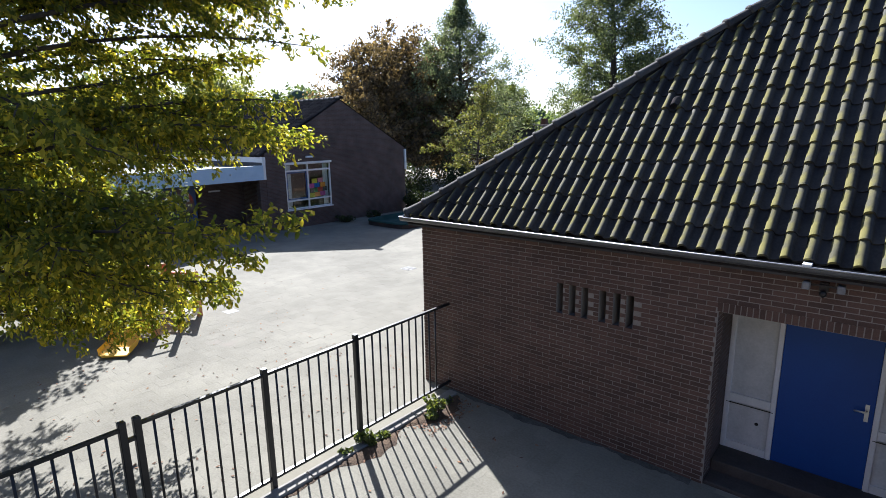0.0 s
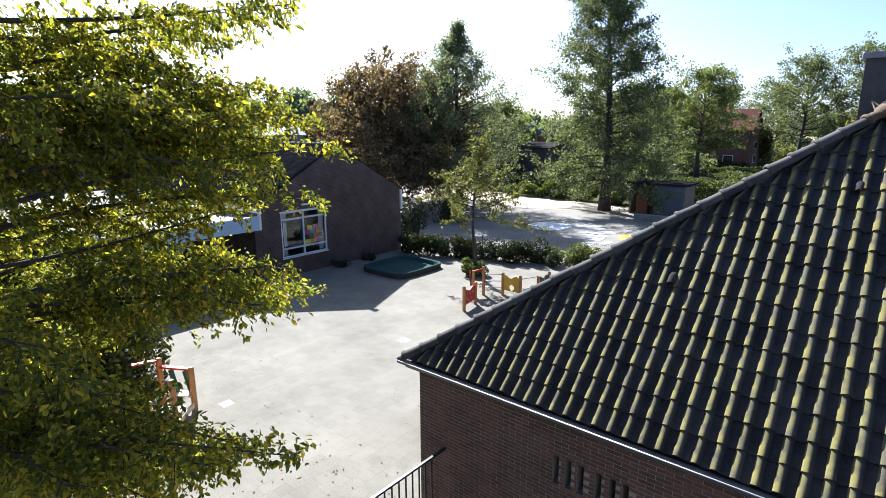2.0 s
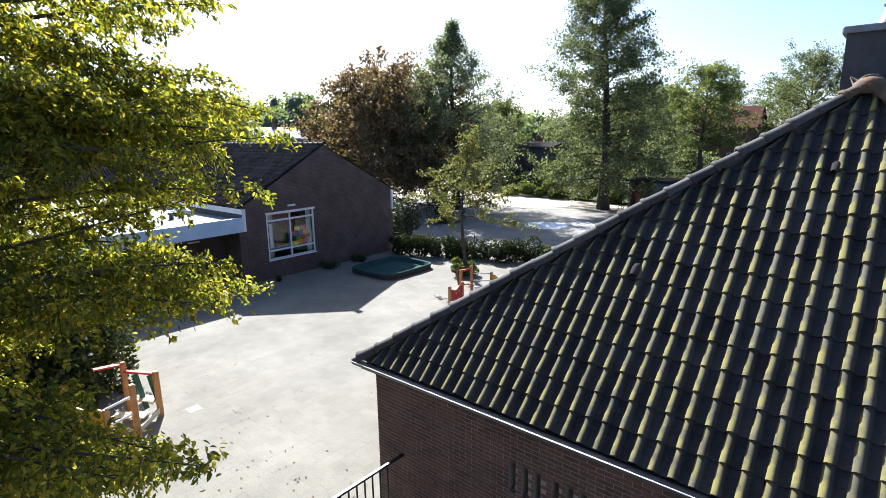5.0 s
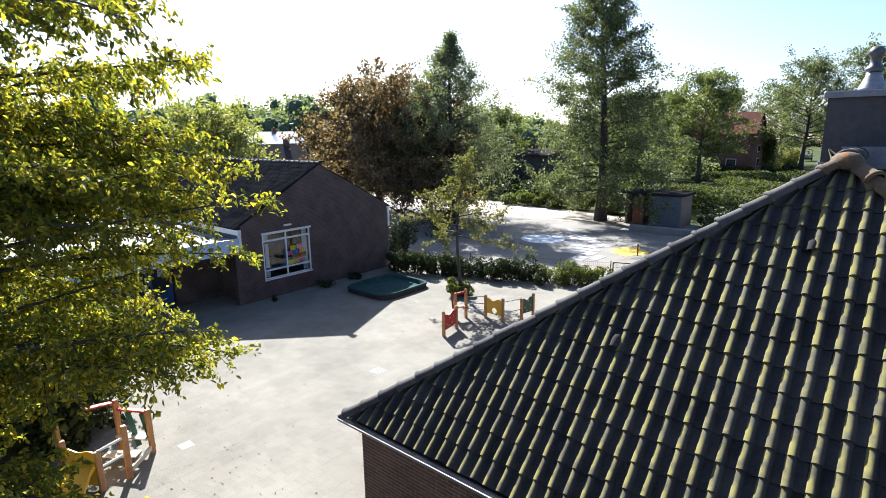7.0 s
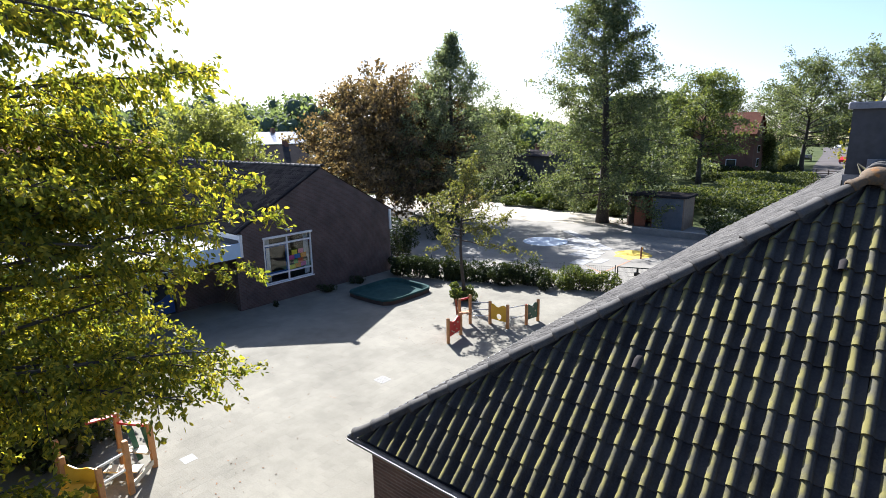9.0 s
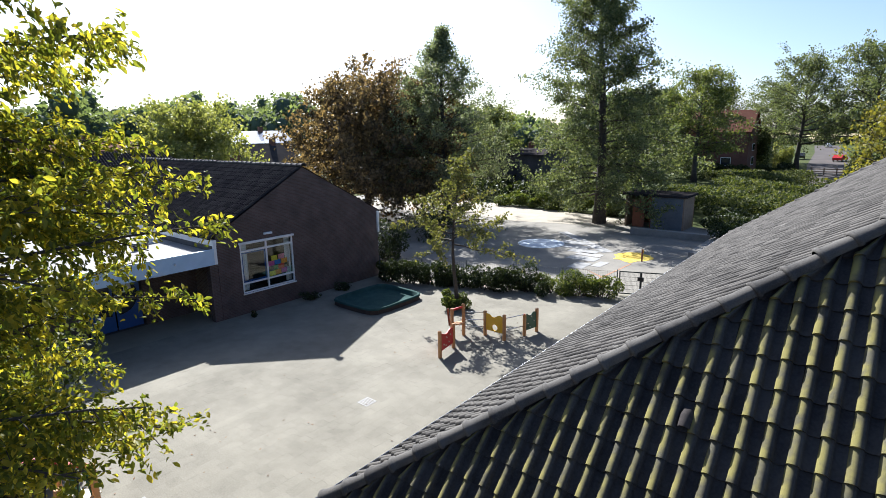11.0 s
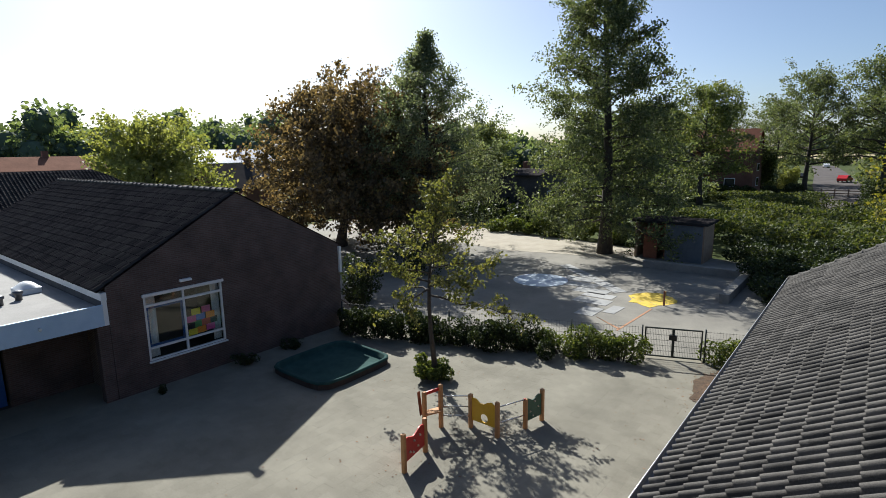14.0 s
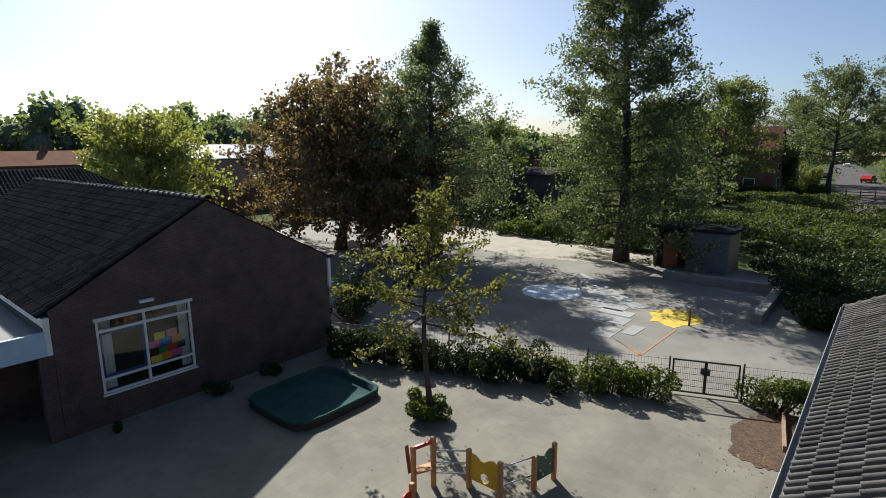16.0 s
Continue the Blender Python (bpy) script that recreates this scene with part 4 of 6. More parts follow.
part("lamp_body", Solid().soft(FX + 0.001, FX + 0.13, 16.12, 16.52, 3.34, 3.42, 0.02), WHITE, wl)

# flat-roofed entrance wing
wing = thing("flat_roof_wing", (-24.4, 6, 0), "flat-roofed brick entrance wing with a white fascia", "building")
FDOOR = (9.62, 11.72, 0.0, 2.28)
w = Solid()
w.panel(-12, FY0 - 0.01, -0.1, 2.55, [FDOOR], -24.7, -24.4, turn=True)
w.box(FX - 0.3, FX - 0.01, FY0 - 0.35, FY0 - 0.01, -0.1, 2.55)
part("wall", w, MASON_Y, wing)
w = Solid()
w.box(-41, -22.32, -12, 13.80, 2.55, 2.98)
part("roof_slab", w, BITUMEN, wing, "pale gravel flat roof")
w = Solid()
w.box(-22.32, -22.24, -12.05, 13.80, 2.45, 3.08)
w.box(-22.33, -22.22, -12.05, 13.80, 3.08, 3.10)
part("fascia", w, FASCIA, wing, "pale blue painted fascia board")
w = Solid()
w.box(-41, -22.33, 13.802, 13.92, 2.45, 3.22)
up_ = part("upstand", w, UPSTAND_SHADE, wing, "upstand painted dark for its shade, with a white capping along the roof edge")
part("capping", Solid().box(-41, -22.22, 13.78, 13.93, 3.222, 3.46).box(-22.328, -22.24, 13.802, 13.925, 2.45, 3.22), WHITE, up_, "white painted capping")
part("fascia_lamp", Solid().lathe((-22.21, 12.2, 2.78), [(0.03, -0.05), (0.05, 0), (0.03, 0.05)], 10), WHITE_OLD, wing)
for a, b, stile in ((9.702, 10.638, 1), (10.702, 11.638, -1)):
    zc, rr = 1.42, 0.76
    m = b - 0.09 if stile > 0 else a + 0.09
    arc = [(m - stile * rr * math.cos(t), zc + rr * math.sin(t)) for t in np.linspace(-math.pi / 2, math.pi / 2, 17)]
    rim, meet = (a, b) if stile > 0 else (b, a)
    flat = lambda pts, x: [(x, y, z) for y, z in pts]
    w = Solid()
    w.prism(flat([(rim, zc - rr)] + arc + [(rim, zc + rr)], -24.53), (0.04, 0, 0))
    w.box(-24.53, -24.49, min(m, meet), max(m, meet), zc - rr, zc + rr)
    w.box(-24.53, -24.49, a, b, 0.051, zc - rr)
    w.box(-24.53, -24.49, a, b, zc + rr, 2.199)
    leafd = part("door", w, BLUE_DOOR, wing, "blue door leaf with a half-round dark window")
    part("pane", Solid().prism(flat(arc, -24.516), (0.010, 0, 0)), CAR_GLASS, leafd)
part("notice", Solid().box(-24.486, -24.48, 11.05, 11.33, 1.55, 1.92), PAPER_WHITE, wing, "white paper notice on the door")
part("door_handle", Solid().tube([(-24.48, 10.55, 1.0), (-24.43, 10.55, 1.0), (-24.43, 10.55, 1.25), (-24.48, 10.55, 1.25)], 0.012, 6), STEEL, wing)
part("notice", Solid().box(-24.486, -24.48, 9.98, 10.28, 1.10, 1.32), PAPER["yellow"], wing, "yellow notice on the door")
part("wall_vent", Solid().box(-24.399, -24.37, 12.2, 12.75, 1.9, 1.97), WHITE, wing)
for cx, cy, dx, dy in ((-26.6, 13.0, 0.35, 0.35), (-30.0, 10.9, 0.75, 0.6), (-28.5, 5.0, 0.7, 0.6), (-27.5, 1.0, 0.7, 0.6)):
    sk = thing("skylight_dome", (cx, cy, 2.98), "white domed skylight on a flat roof", "skylight", "roof domes")
    part("upstand", Solid().soft(cx - dx, cx + dx, cy - dy, cy + dy, 2.97, 3.16, 0.02), WHITE, sk)
    s = Solid()
    k = 9
    s.put([(cx + dx * u, cy + dy * v, 3.16 + 0.22 * (1 - u * u) * (1 - v * v)) for u in np.linspace(-1, 1, k) for v in np.linspace(-1, 1, k)],
          [(i * k + j, (i + 1) * k + j, (i + 1) * k + j + 1, i * k + j + 1) for i in range(k - 1) for j in range(k - 1)], True)
    part("dome", s, WHITE, sk)
for cx, cy in ((-25.6, 12.55), (-25.3, 12.0), (-31.2, 12.2), (-31.0, 11.9)):
    pv = thing("roof_vent", (cx, cy, 2.98), "short metal vent pipe on the flat roof", "roof vent", "roof vents")
    part("pipe", Solid().lathe((cx, cy, 2.97), [(0.10, 0), (0.10, 0.2), (0.14, 0.22), (0.14, 0.30), (0.05, 0.33)], 12), GUTTER, pv)
# rear wing with a hipped roof
rear = thing("rear_wing", (-47, 15, 0), "rear school wing with a dark hipped roof", "building")
part("wall", Solid().box(-51.5, -42.5, 2, 26.0, -0.1, 3.7), MASON_Y, rear)
w = Solid()
w.put([(-52, 1.5, 3.65), (-42, 1.5, 3.65), (-42, 26.5, 3.65), (-52, 26.5, 3.65), (-47, 6, 6.55), (-47, 22.0, 6.55)], [(0, 1, 4), (1, 2, 5, 4), (2, 3, 5), (3, 0, 4, 5), (0, 3, 2, 1)])
rear_roof = part("roof", w, TILE_DARK, rear)

# ---- fence by the brick building ----
FENX = -5.72
fence = thing("metal_fence", (FENX, 3, 0), "black painted metal railing fence with square posts", "fence")
POSTS = [6.95, 5.10, 3.66, 2.22, 2.08, 0.60, -0.9, -2.4]
pm = Solid().soft(-0.035, 0.035, -0.035, 0.035, -0.04, 1.66, 0.006).mesh("post", BLACK)
bm_ = Solid().tube([(0, 0, 0.17), (0, 0, 1.57)], 0.0145, 6).mesh("bar", BLACK)
for i, y in enumerate(POSTS):
    if i == 0:
        continue
    ob = part("post", pm, None, fence)
    ob.matrix_basis = Matrix.Translation((FENX, y, 0))
for a, b in zip(POSTS, POSTS[1:]):
    if a - b < 0.3:
        for z in (0.35, 1.42):
            part("hinge", Solid().box(FENX - 0.02, FENX + 0.02, b, a, z, z + 0.04), BLACK, fence)
        continue
    end = 0.24 if a > 6 else 0.0
    for z in (0.16, 1.58):
        part("rail", Solid().box(FENX - 0.022, FENX + 0.022, b + 0.036, a - 0.036 + end, z - 0.018, z + 0.018), BLACK, fence)
    n = round((a - b) / 0.155)
    for k in range(1, n):
        ob = part("bar", bm_, None, fence)
        ob.matrix_basis = Matrix.Translation((FENX, b + (a - b) * k / n, 0))
kerb = Solid()
for k in range(10):
    kerb.soft(FENX + 0.04, FENX + 0.22, 7.1 - (k + 1) * 1.0 + 0.006, 7.1 - k * 1.0 - 0.006, -0.04, 0.045, 0.012)
single("kerb", kerb, KERB, "pale concrete kerb under the fence", "kerb", kind="structure")
rng = np.random.default_rng(5)
s = Solid()
pts, nn = [], 140
for i in range(nn + 1):
    y = -2.5 + 9.55 * i / nn
    heap = max(0, 1 - ((y - 5.05) / 0.55) ** 2) + 1.3 * max(0, 1 - ((y - 6.45) / 0.60) ** 2)
    c, wd = FENX + 0.25 + 0.09 * heap + rng.normal() * 0.015, 0.012 + 0.14 * heap + rng.uniform(0, 0.03) * (1 + heap)
    pts += [(c - wd, y, 0.003), (c, y, 0.006 + 0.05 * heap + rng.uniform(0, 0.012)), (c + wd, y, 0.003)]
s.put(pts, [(i * 3 + j, i * 3 + j + 1, i * 3 + 4 + j, i * 3 + 3 + j) for i in range(nn) for j in range(2)], True)
single("soil_strip", s, SOIL, "strip of brown soil and debris along the fence", "soil", kind="structure")
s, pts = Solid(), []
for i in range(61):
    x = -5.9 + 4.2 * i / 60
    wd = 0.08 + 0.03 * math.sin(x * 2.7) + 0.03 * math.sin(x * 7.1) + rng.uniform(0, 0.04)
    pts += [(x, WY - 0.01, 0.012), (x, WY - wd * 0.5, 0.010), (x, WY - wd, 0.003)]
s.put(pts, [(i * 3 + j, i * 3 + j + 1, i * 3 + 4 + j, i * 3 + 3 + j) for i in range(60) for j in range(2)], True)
single("wall_foot_strip", s, WALL_FOOT_DARK, "dark uneven strip along the foot of the wall", "moss", kind="structure")
for i, (x, y, r, h, n) in enumerate(((-5.36, 6.35, 0.24, 0.20, 320), (-5.58, 5.02, 0.18, 0.20, 220), (-5.52, 5.35, 0.12, 0.08, 80), (-5.40, 6.72, 0.10, 0.10, 50), (-5.62, 4.72, 0.09, 0.08, 50))):
    bush("weed", (x, y, 0.01), (r, r, h), n, 0.07, LEAF_LIGHT, 40 + i, "small green weed growing by the fence", "weed", fine=True, lumps=5)
s = Solid()
rng = np.random.default_rng(8)
for x0, x1, y0, y1, n in ((-5.65, -5.25, 4.6, 5.7, 150), (-5.65, -4.95, 5.8, 7.0, 330), (-5.1, -3.2, 2.5, 6.8, 40), (-12, -6.2, 1, 8, 240), (-16, -8, 6, 18, 150), (-8.3, -6.75, 24.4, 27.5, 1500), (-8.9, -6.7, 23.6, 28.0, 260), (-10, -6.6, 20, 27, 60), (-18, -12, 17, 24, 80)):
    for _ in range(n):
        c = Vector((rng.uniform(x0, x1), rng.uniform(y0, y1), 0.012))
        a, l = rng.uniform(0, 6.28), rng.uniform(0.014, 0.042)
        u, v = Vector((math.cos(a), math.sin(a), 0.2)) * l, Vector((-math.sin(a), math.cos(a), 0.1)) * l * 0.5
        s.put([c - u, c + v, c + u, c - v], [(0, 1, 2, 3)])
single("fallen_leaves", s, LITTER, "brown fallen leaves scattered on the paving", "leaves", kind="stuff")

# ---- play equipment ----


def post_at(x, y, h, parent, r=0.055):
    return part("post", Solid().soft(x - r, x + r, y - r, y + r, -0.03, h, 0.018), POST, parent)


def board(a, b, z0, z1, thick, material, parent, name="panel", label="", wave=0.0, hole=None):
    """An upright board between two posts, with a wavy top and a hole if wanted."""
    a, b = Vector((*a, 0)), Vector((*b, 0))
    d = (b - a).normalized()
    nrm = Vector((-d.y, d.x, 0)) * thick
    L = (b - a).length
    top = [(t, z1 + wave * math.sin(t * math.pi * 3 + 0.6)) for t in np.linspace(1, 0, 13)]
    s = Solid()
    pt = lambda t, z: a + d * L * t + Vector((0, 0, z)) - nrm / 2
    if hole is None:
        s.prism([pt(0, z0), pt(1, z0)] + [pt(t, z) for t, z in top], nrm)
    else:
        ht, hz, hr = hole
        k = 24
        inner, outer = [], []
        for i in range(k):
            an = 2 * math.pi * i / k
            inner.append(pt(ht + hr / L * math.cos(an), hz + hr * math.sin(an)))
            ox, oz = math.cos(an), math.sin(an)
            sc = min((0.5 / abs(ox)) if abs(ox) > 1e-6 else 9, (0.5 / abs(oz)) if abs(oz) > 1e-6 else 9)
            tt, zz = 0.5 + ox * sc, (z0 + z1) / 2 + oz * sc * (z1 - z0)
            if oz * sc > 0.49:
                zz = z1 + wave * math.sin(tt * math.pi * 3 + 0.6)
            outer.append(pt(tt, zz))
        p = inner + outer + [q + nrm for q in inner] + [q + nrm for q in outer]
        f = []
        for i in range(k):
            j = (i + 1) % k
            f += [(i, j, k + j, k + i), (2 * k + j, 2 * k + i, 3 * k + i, 3 * k + j), (j, i, 2 * k + i, 2 * k + j), (k + i, k + j, 3 * k + j, 3 * k + i)]
        s.put(p, f)
    return part(name, s, material, parent, label)


def bar(a, b, parent, r=0.017):
    s = Solid().tube([a, b], r, 8)
    ob = part("steel_bar", s, STEEL, parent, "galvanised steel bar")
    a, b = Vector(a), Vector(b)
    for q, d in ((a, (b - a).normalized()), (b, (a - b).normalized())):
        part("bar_collar", Solid().tube([q + d * 0.005, q + d * 0.05], r * 1.9, 8), RED, ob)
    return ob


play = thing("play_trail", (-12.4, 18.3, 0), "wooden play trail with red, yellow and green panels", "playground equipment")
A1, A2, B1, B2, C1, C2, D1, D2 = (-12.62, 16.55), (-12.80, 17.52), (-13.47, 18.28), (-13.26, 18.72), (-12.60, 19.20), (-11.74, 19.20), (-11.39, 20.05), (-11.25, 20.72)
for p, h in ((A1, 0.98), (A2, 0.92), (B1, 1.14), (B2, 1.25), (C1, 0.98), (C2, 1.0), (D1, 0.86), (D2, 0.94)):
    post_at(*p, h, play)
board(A1, A2, 0.22, 0.78, 0.03, RED, play, label="red panel with a climbing hold pattern", wave=0.05)
dd = Vector((A2[0] - A1[0], A2[1] - A1[1], 0))
for t, z in ((0.25, 0.4), (0.45, 0.6), (0.62, 0.38), (0.72, 0.62), (0.4, 0.32)):
    q = Vector((*A1, z)) + dd * t
    nrm = Vector((dd.y, -dd.x, 0)).normalized()
    part("climbing_hold", Solid().tube([q + nrm * 0.014, q + nrm * 0.05], [0.035, 0.02], 8), PLANK, play)
board(C1, C2, 0.25, 0.86, 0.03, YELLOW, play, label="yellow panel with a round hole", wave=0.07, hole=(0.52, 0.41, 0.12))
board(D1, D2, 0.2, 0.80, 0.03, GREEN, play, label="dark green panel", wave=0.05)
bb = lambda p, z: (p[0], p[1], z)
dd = Vector((D2[0] - D1[0], D2[1] - D1[1], 0))
for t, z in ((0.25, 0.45), (0.5, 0.7), (0.72, 0.5), (0.4, 0.3)):
    q = Vector((*D1, z)) + dd * t
    nrm = Vector((dd.y, -dd.x, 0)).normalized()
    part("climbing_hold", Solid().tube([q + nrm * 0.014, q + nrm * 0.05], [0.035, 0.02], 8), PLANK, play)
part("seat", Solid().beam(bb(B1, 0.52), bb(B2, 0.52), 0.26, 0.035), POST, play, "wooden seat plank")
part("rail", Solid().beam(bb(B1, 1.08), bb(B2, 1.14), 0.05, 0.08), RED, play, "red top rail")
part("slat", Solid().beam((B1[0] - 0.10, B1[1] - 0.02, 0.45), (B1[0] - 0.16, B1[1] - 0.05, 1.12), 0.02, 0.10), SHED_BROWN, play)
for z in (0.35, 0.62, 0.92):
    bar(bb(B2, z), bb(C1, z), play)
for z in (0.40, 0.85):
    bar(bb(C2, z), bb(D1, z), play)

hut = thing("play_hut", (-13.3, 5.4, 0), "wooden play hut with yellow panels and a red roof edge", "playground equipment")
P1, P2, P3, P4, P5, P6 = (-13.22, 6.26), (-12.58, 5.52), (-13.35, 4.52), (-12.55, 4.95), (-13.98, 5.82), (-14.1, 4.6)
for p, h in ((P1, 1.16), (P2, 1.30), (P3, 1.10), (P4, 0.95), (P5, 1.34), (P6, 1.15)):
    post_at(*p, h, hut, 0.06)
part("roof_edge", Solid().beam(bb(P5, 1.10), bb(P1, 1.10), 0.10, 0.05), RED, hut, "red top beam")
board(P3, P6, 0.10, 1.02, 0.03, YELLOW, hut, label="yellow slatted panel", wave=0.04)
board(P3, P4, 0.10, 0.90, 0.03, YELLOW, hut, wave=0.03)
part("roof_edge", Solid().beam((-14.02, 5.2, 1.34), bb(P5, 1.28), 0.14, 0.04), RED, hut)
for t in (0.35, 0.8):
    q = Vector((*P5, 0)) + (Vector((*P1, 0)) - Vector((*P5, 0))) * t
    part("brace", Solid().beam(q + Vector((0, 0, 1.05)), q + Vector((0.12, 0.12, 0.12)), 0.03, 0.12), GREEN, hut, "dark green slanted board")
part("bench", Solid().beam(bb(P5, 0.42), bb(P1, 0.42), 0.28, 0.035), PLANK, hut, "pale bench plank")
part("bench", Solid().beam((-13.5, 5.35, 0.30), (-12.9, 5.85, 0.30), 0.28, 0.035), PLANK, hut)
part("floor_beam", Solid().beam(bb(P2, 0.16), bb(P1, 0.16), 0.05, 0.12), PLANK, hut)
for z in (0.55, 0.95):
    part("rail", Solid().beam(bb(P4, z), bb(P2, z + 0.08), 0.045, 0.045), STEEL, hut)
slide = Solid()
down, across = Vector((0.72, -0.69, 0)), Vector((0.69, 0.72, 0))
lane = [(0.0, 0.58), (0.30, 0.50), (0.62, 0.24), (0.85, 0.11), (1.22, 0.07)]
trough = [(-0.31, 0.15), (-0.30, 0.05), (-0.24, 0.0), (0.24, 0.0), (0.30, 0.05), (0.31, 0.15)]
skin = [Vector((-12.82, 4.72, z + h - t)) + down * d + across * w for t in (0, 0.03) for d, z in lane for w, h in trough]
n = len(trough)
m = len(lane) * n
slide.put(skin, [(k * n + i, k * n + i + 1, (k + 1) * n + i + 1, (k + 1) * n + i) for k in range(len(lane) - 1) for i in range(n - 1)]
          + [(m + k * n + i, m + (k + 1) * n + i, m + (k + 1) * n + i + 1, m + k * n + i + 1) for k in range(len(lane) - 1) for i in range(n - 1)]
          + [(k * n + i, (k + 1) * n + i, m + (k + 1) * n + i, m + k * n + i) for k in range(len(lane) - 1) for i in (0, n - 1)]
          + [(m - n + i, m - n + i + 1, 2 * m - n + i + 1, 2 * m - n + i) for i in range(n - 1)])
part("slide", slide, YELLOW, hut, "short yellow slide")

# ---- sandbox ----
box_ = thing("sandbox", (-19.2, 19.6, 0), "raised teal sandbox with a netted cover", "sandbox")
OUT = [(-20.10, 18.02), (-17.90, 18.02), (-17.50, 18.42), (-17.50, 20.92), (-17.82, 21.25), (-20.05, 21.30), (-20.45, 20.92), (-20.42, 18.40)]
OUT = [(p[0] * (1 - f) + q[0] * f, p[1] * (1 - f) + q[1] * f) for p, q in zip(OUT, OUT[1:] + OUT[:1]) for f in (0.2, 0.8)]
n = len(OUT)
cx, cy = sum(p[0] for p in OUT) / n, sum(p[1] for p in OUT) / n
ring = lambda k, z: [(cx + (x - cx) * k, cy + (y - cy) * k, z) for x, y in OUT]
s = Solid()
s.put(ring(1.0, -0.03) + ring(0.99, 0.22) + ring(0.94, 0.22) + ring(0.94, 0.02), [(k * n + i, k * n + (i + 1) % n, (k + 1) * n + (i + 1) % n, (k + 1) * n + i) for k in range(3) for i in range(n)])
part("side_wall", s, SAND_WALL, box_, "dark weathered wooden side")
s, rows = Solid(), []
for k, z in ((1.012, 0.19), (1.010, 0.245), (0.995, 0.275), (0.955, 0.27), (0.938, 0.24), (0.925, 0.10), (0.90, 0.055), (0.55, 0.05), (0.18, 0.045)):
    rows += [(x, y, z + (0.018 * noise.noise((x * 2.2, y * 2.2, 0)) + 0.010 * noise.noise((x * 7, y * 7, 3))) * (1 if k < 0.98 else 0.3)) for x, y, _ in ring(k, 0)]
s.put(rows + [(cx, cy, 0.045)], [(k * n + i, k * n + (i + 1) % n, (k + 1) * n + (i + 1) % n, (k + 1) * n + i) for k in range(8) for i in range(n)] + [(8 * n + i, 8 * n + (i + 1) % n, 9 * n) for i in range(n)], True)
part("cover", s, TEAL, box_, "teal cover net drawn over the rim, sagging in the middle")

# drains and loose slabs in the paving
x, y, r = -12.33, 12.90, 0.20
s = Solid()
s.box(x - r, x + r, y - r, y - r + 0.04, -0.03, 0.006)
s.box(x - r, x + r, y + r - 0.04, y + r, -0.03, 0.006)
s.box(x - r, x - r + 0.04, y - r + 0.04, y + r - 0.04, -0.03, 0.006)
s.box(x + r - 0.04, x + r, y - r + 0.04, y + r - 0.04, -0.03, 0.006)
for k in range(5):
    yy = y - r + 0.07 + k * (2 * r - 0.14) / 4.6
    s.box(x - r + 0.04, x + r - 0.04, yy, yy + 0.03, -0.03, 0.005)
single("drain_cover", s, SLAB, "pale square drain cover set in the paving", "drain cover")
for x, y in ((-12.90, 6.92),):
    single("pale_slab", Solid().soft(x - 0.16, x + 0.16, y - 0.16, y + 0.16, -0.03, 0.004, 0.004), SLAB, "single pale square slab in the paving", "paving slab")

# ---- hedge, mesh fence and gate ----
along = (HEDGE_B - HEDGE_A).normalized()
inner = Vector((along.y, -along.x, 0))
GATE0, GATE1 = 12.45, 14.40
mesh_fence = thing("mesh_fence", HEDGE_A, "dark green wire mesh fence behind a hedge", "fence")
stops = [0.3, 2.7, 5.1, 7.5, 9.9, GATE0 - 0.06], [GATE1 + 0.06, 16.9]
for group in stops:
    for d0 in group:
        q = HEDGE_A + along * d0
        part("post", Solid().tube([q, q + Vector((0, 0, 1.22))], 0.028, 8), GATE_GREEN, mesh_fence)
    for d0, d1 in zip(group, group[1:]):
        s = Solid()
        a, b = HEDGE_A + along * d0, HEDGE_A + along * d1
        for z in (0.1, 0.3, 0.5, 0.7, 0.9, 1.12):
            s.beam(a + Vector((0, 0, z)), b + Vector((0, 0, z)), 0.007, 0.007)
        for k in range(int((d1 - d0) / 0.1)):
            q = a + along * (k * 0.1 + 0.05)
            s.beam(q + Vector((0, 0, 0.06)), q + Vector((0, 0, 1.16)), 0.004, 0.004)
        part("wire_panel", s, GATE_GREEN, mesh_fence)
gate = thing("double_gate", HEDGE_A + along * GATE0, "dark metal double garden gate, closed", "gate")
mid = (GATE0 + GATE1) / 2
for d0, d1 in ((GATE0 + 0.05, mid - 0.02), (mid + 0.02, GATE1 - 0.05)):
    a, b = HEDGE_A + along * d0, HEDGE_A + along * d1
    s = Solid()
    up = lambda q, z: q + Vector((0, 0, z))
    s.beam(up(a, 0.10), up(b, 0.10), 0.04, 0.045).beam(up(a, 1.14), up(b, 1.14), 0.04, 0.045)
    s.beam(up(a, 0.08), up(a, 1.16), 0.045, 0.045).beam(up(b, 0.08), up(b, 1.16), 0.045, 0.045)
    lf = part("gate_leaf", s, GATE_GREEN, gate)
    s = Solid()
    for z in (0.3, 0.5, 0.7, 0.9):
        s.beam(up(a, z), up(b, z), 0.010, 0.010)
    for k in range(1, 17):
        q = a + (b - a) * k / 17
        s.beam(up(q, 0.1), up(q, 1.13), 0.005, 0.005)
    part("wire", s, GATE_GREEN, lf)
q = HEDGE_A + along * mid
part("lock_box", Solid().box(q.x - 0.13, q.x + 0.13, q.y - 0.08, q.y + 0.03, 0.74, 0.92), BLACK, gate, "dark lock box between the leaves")
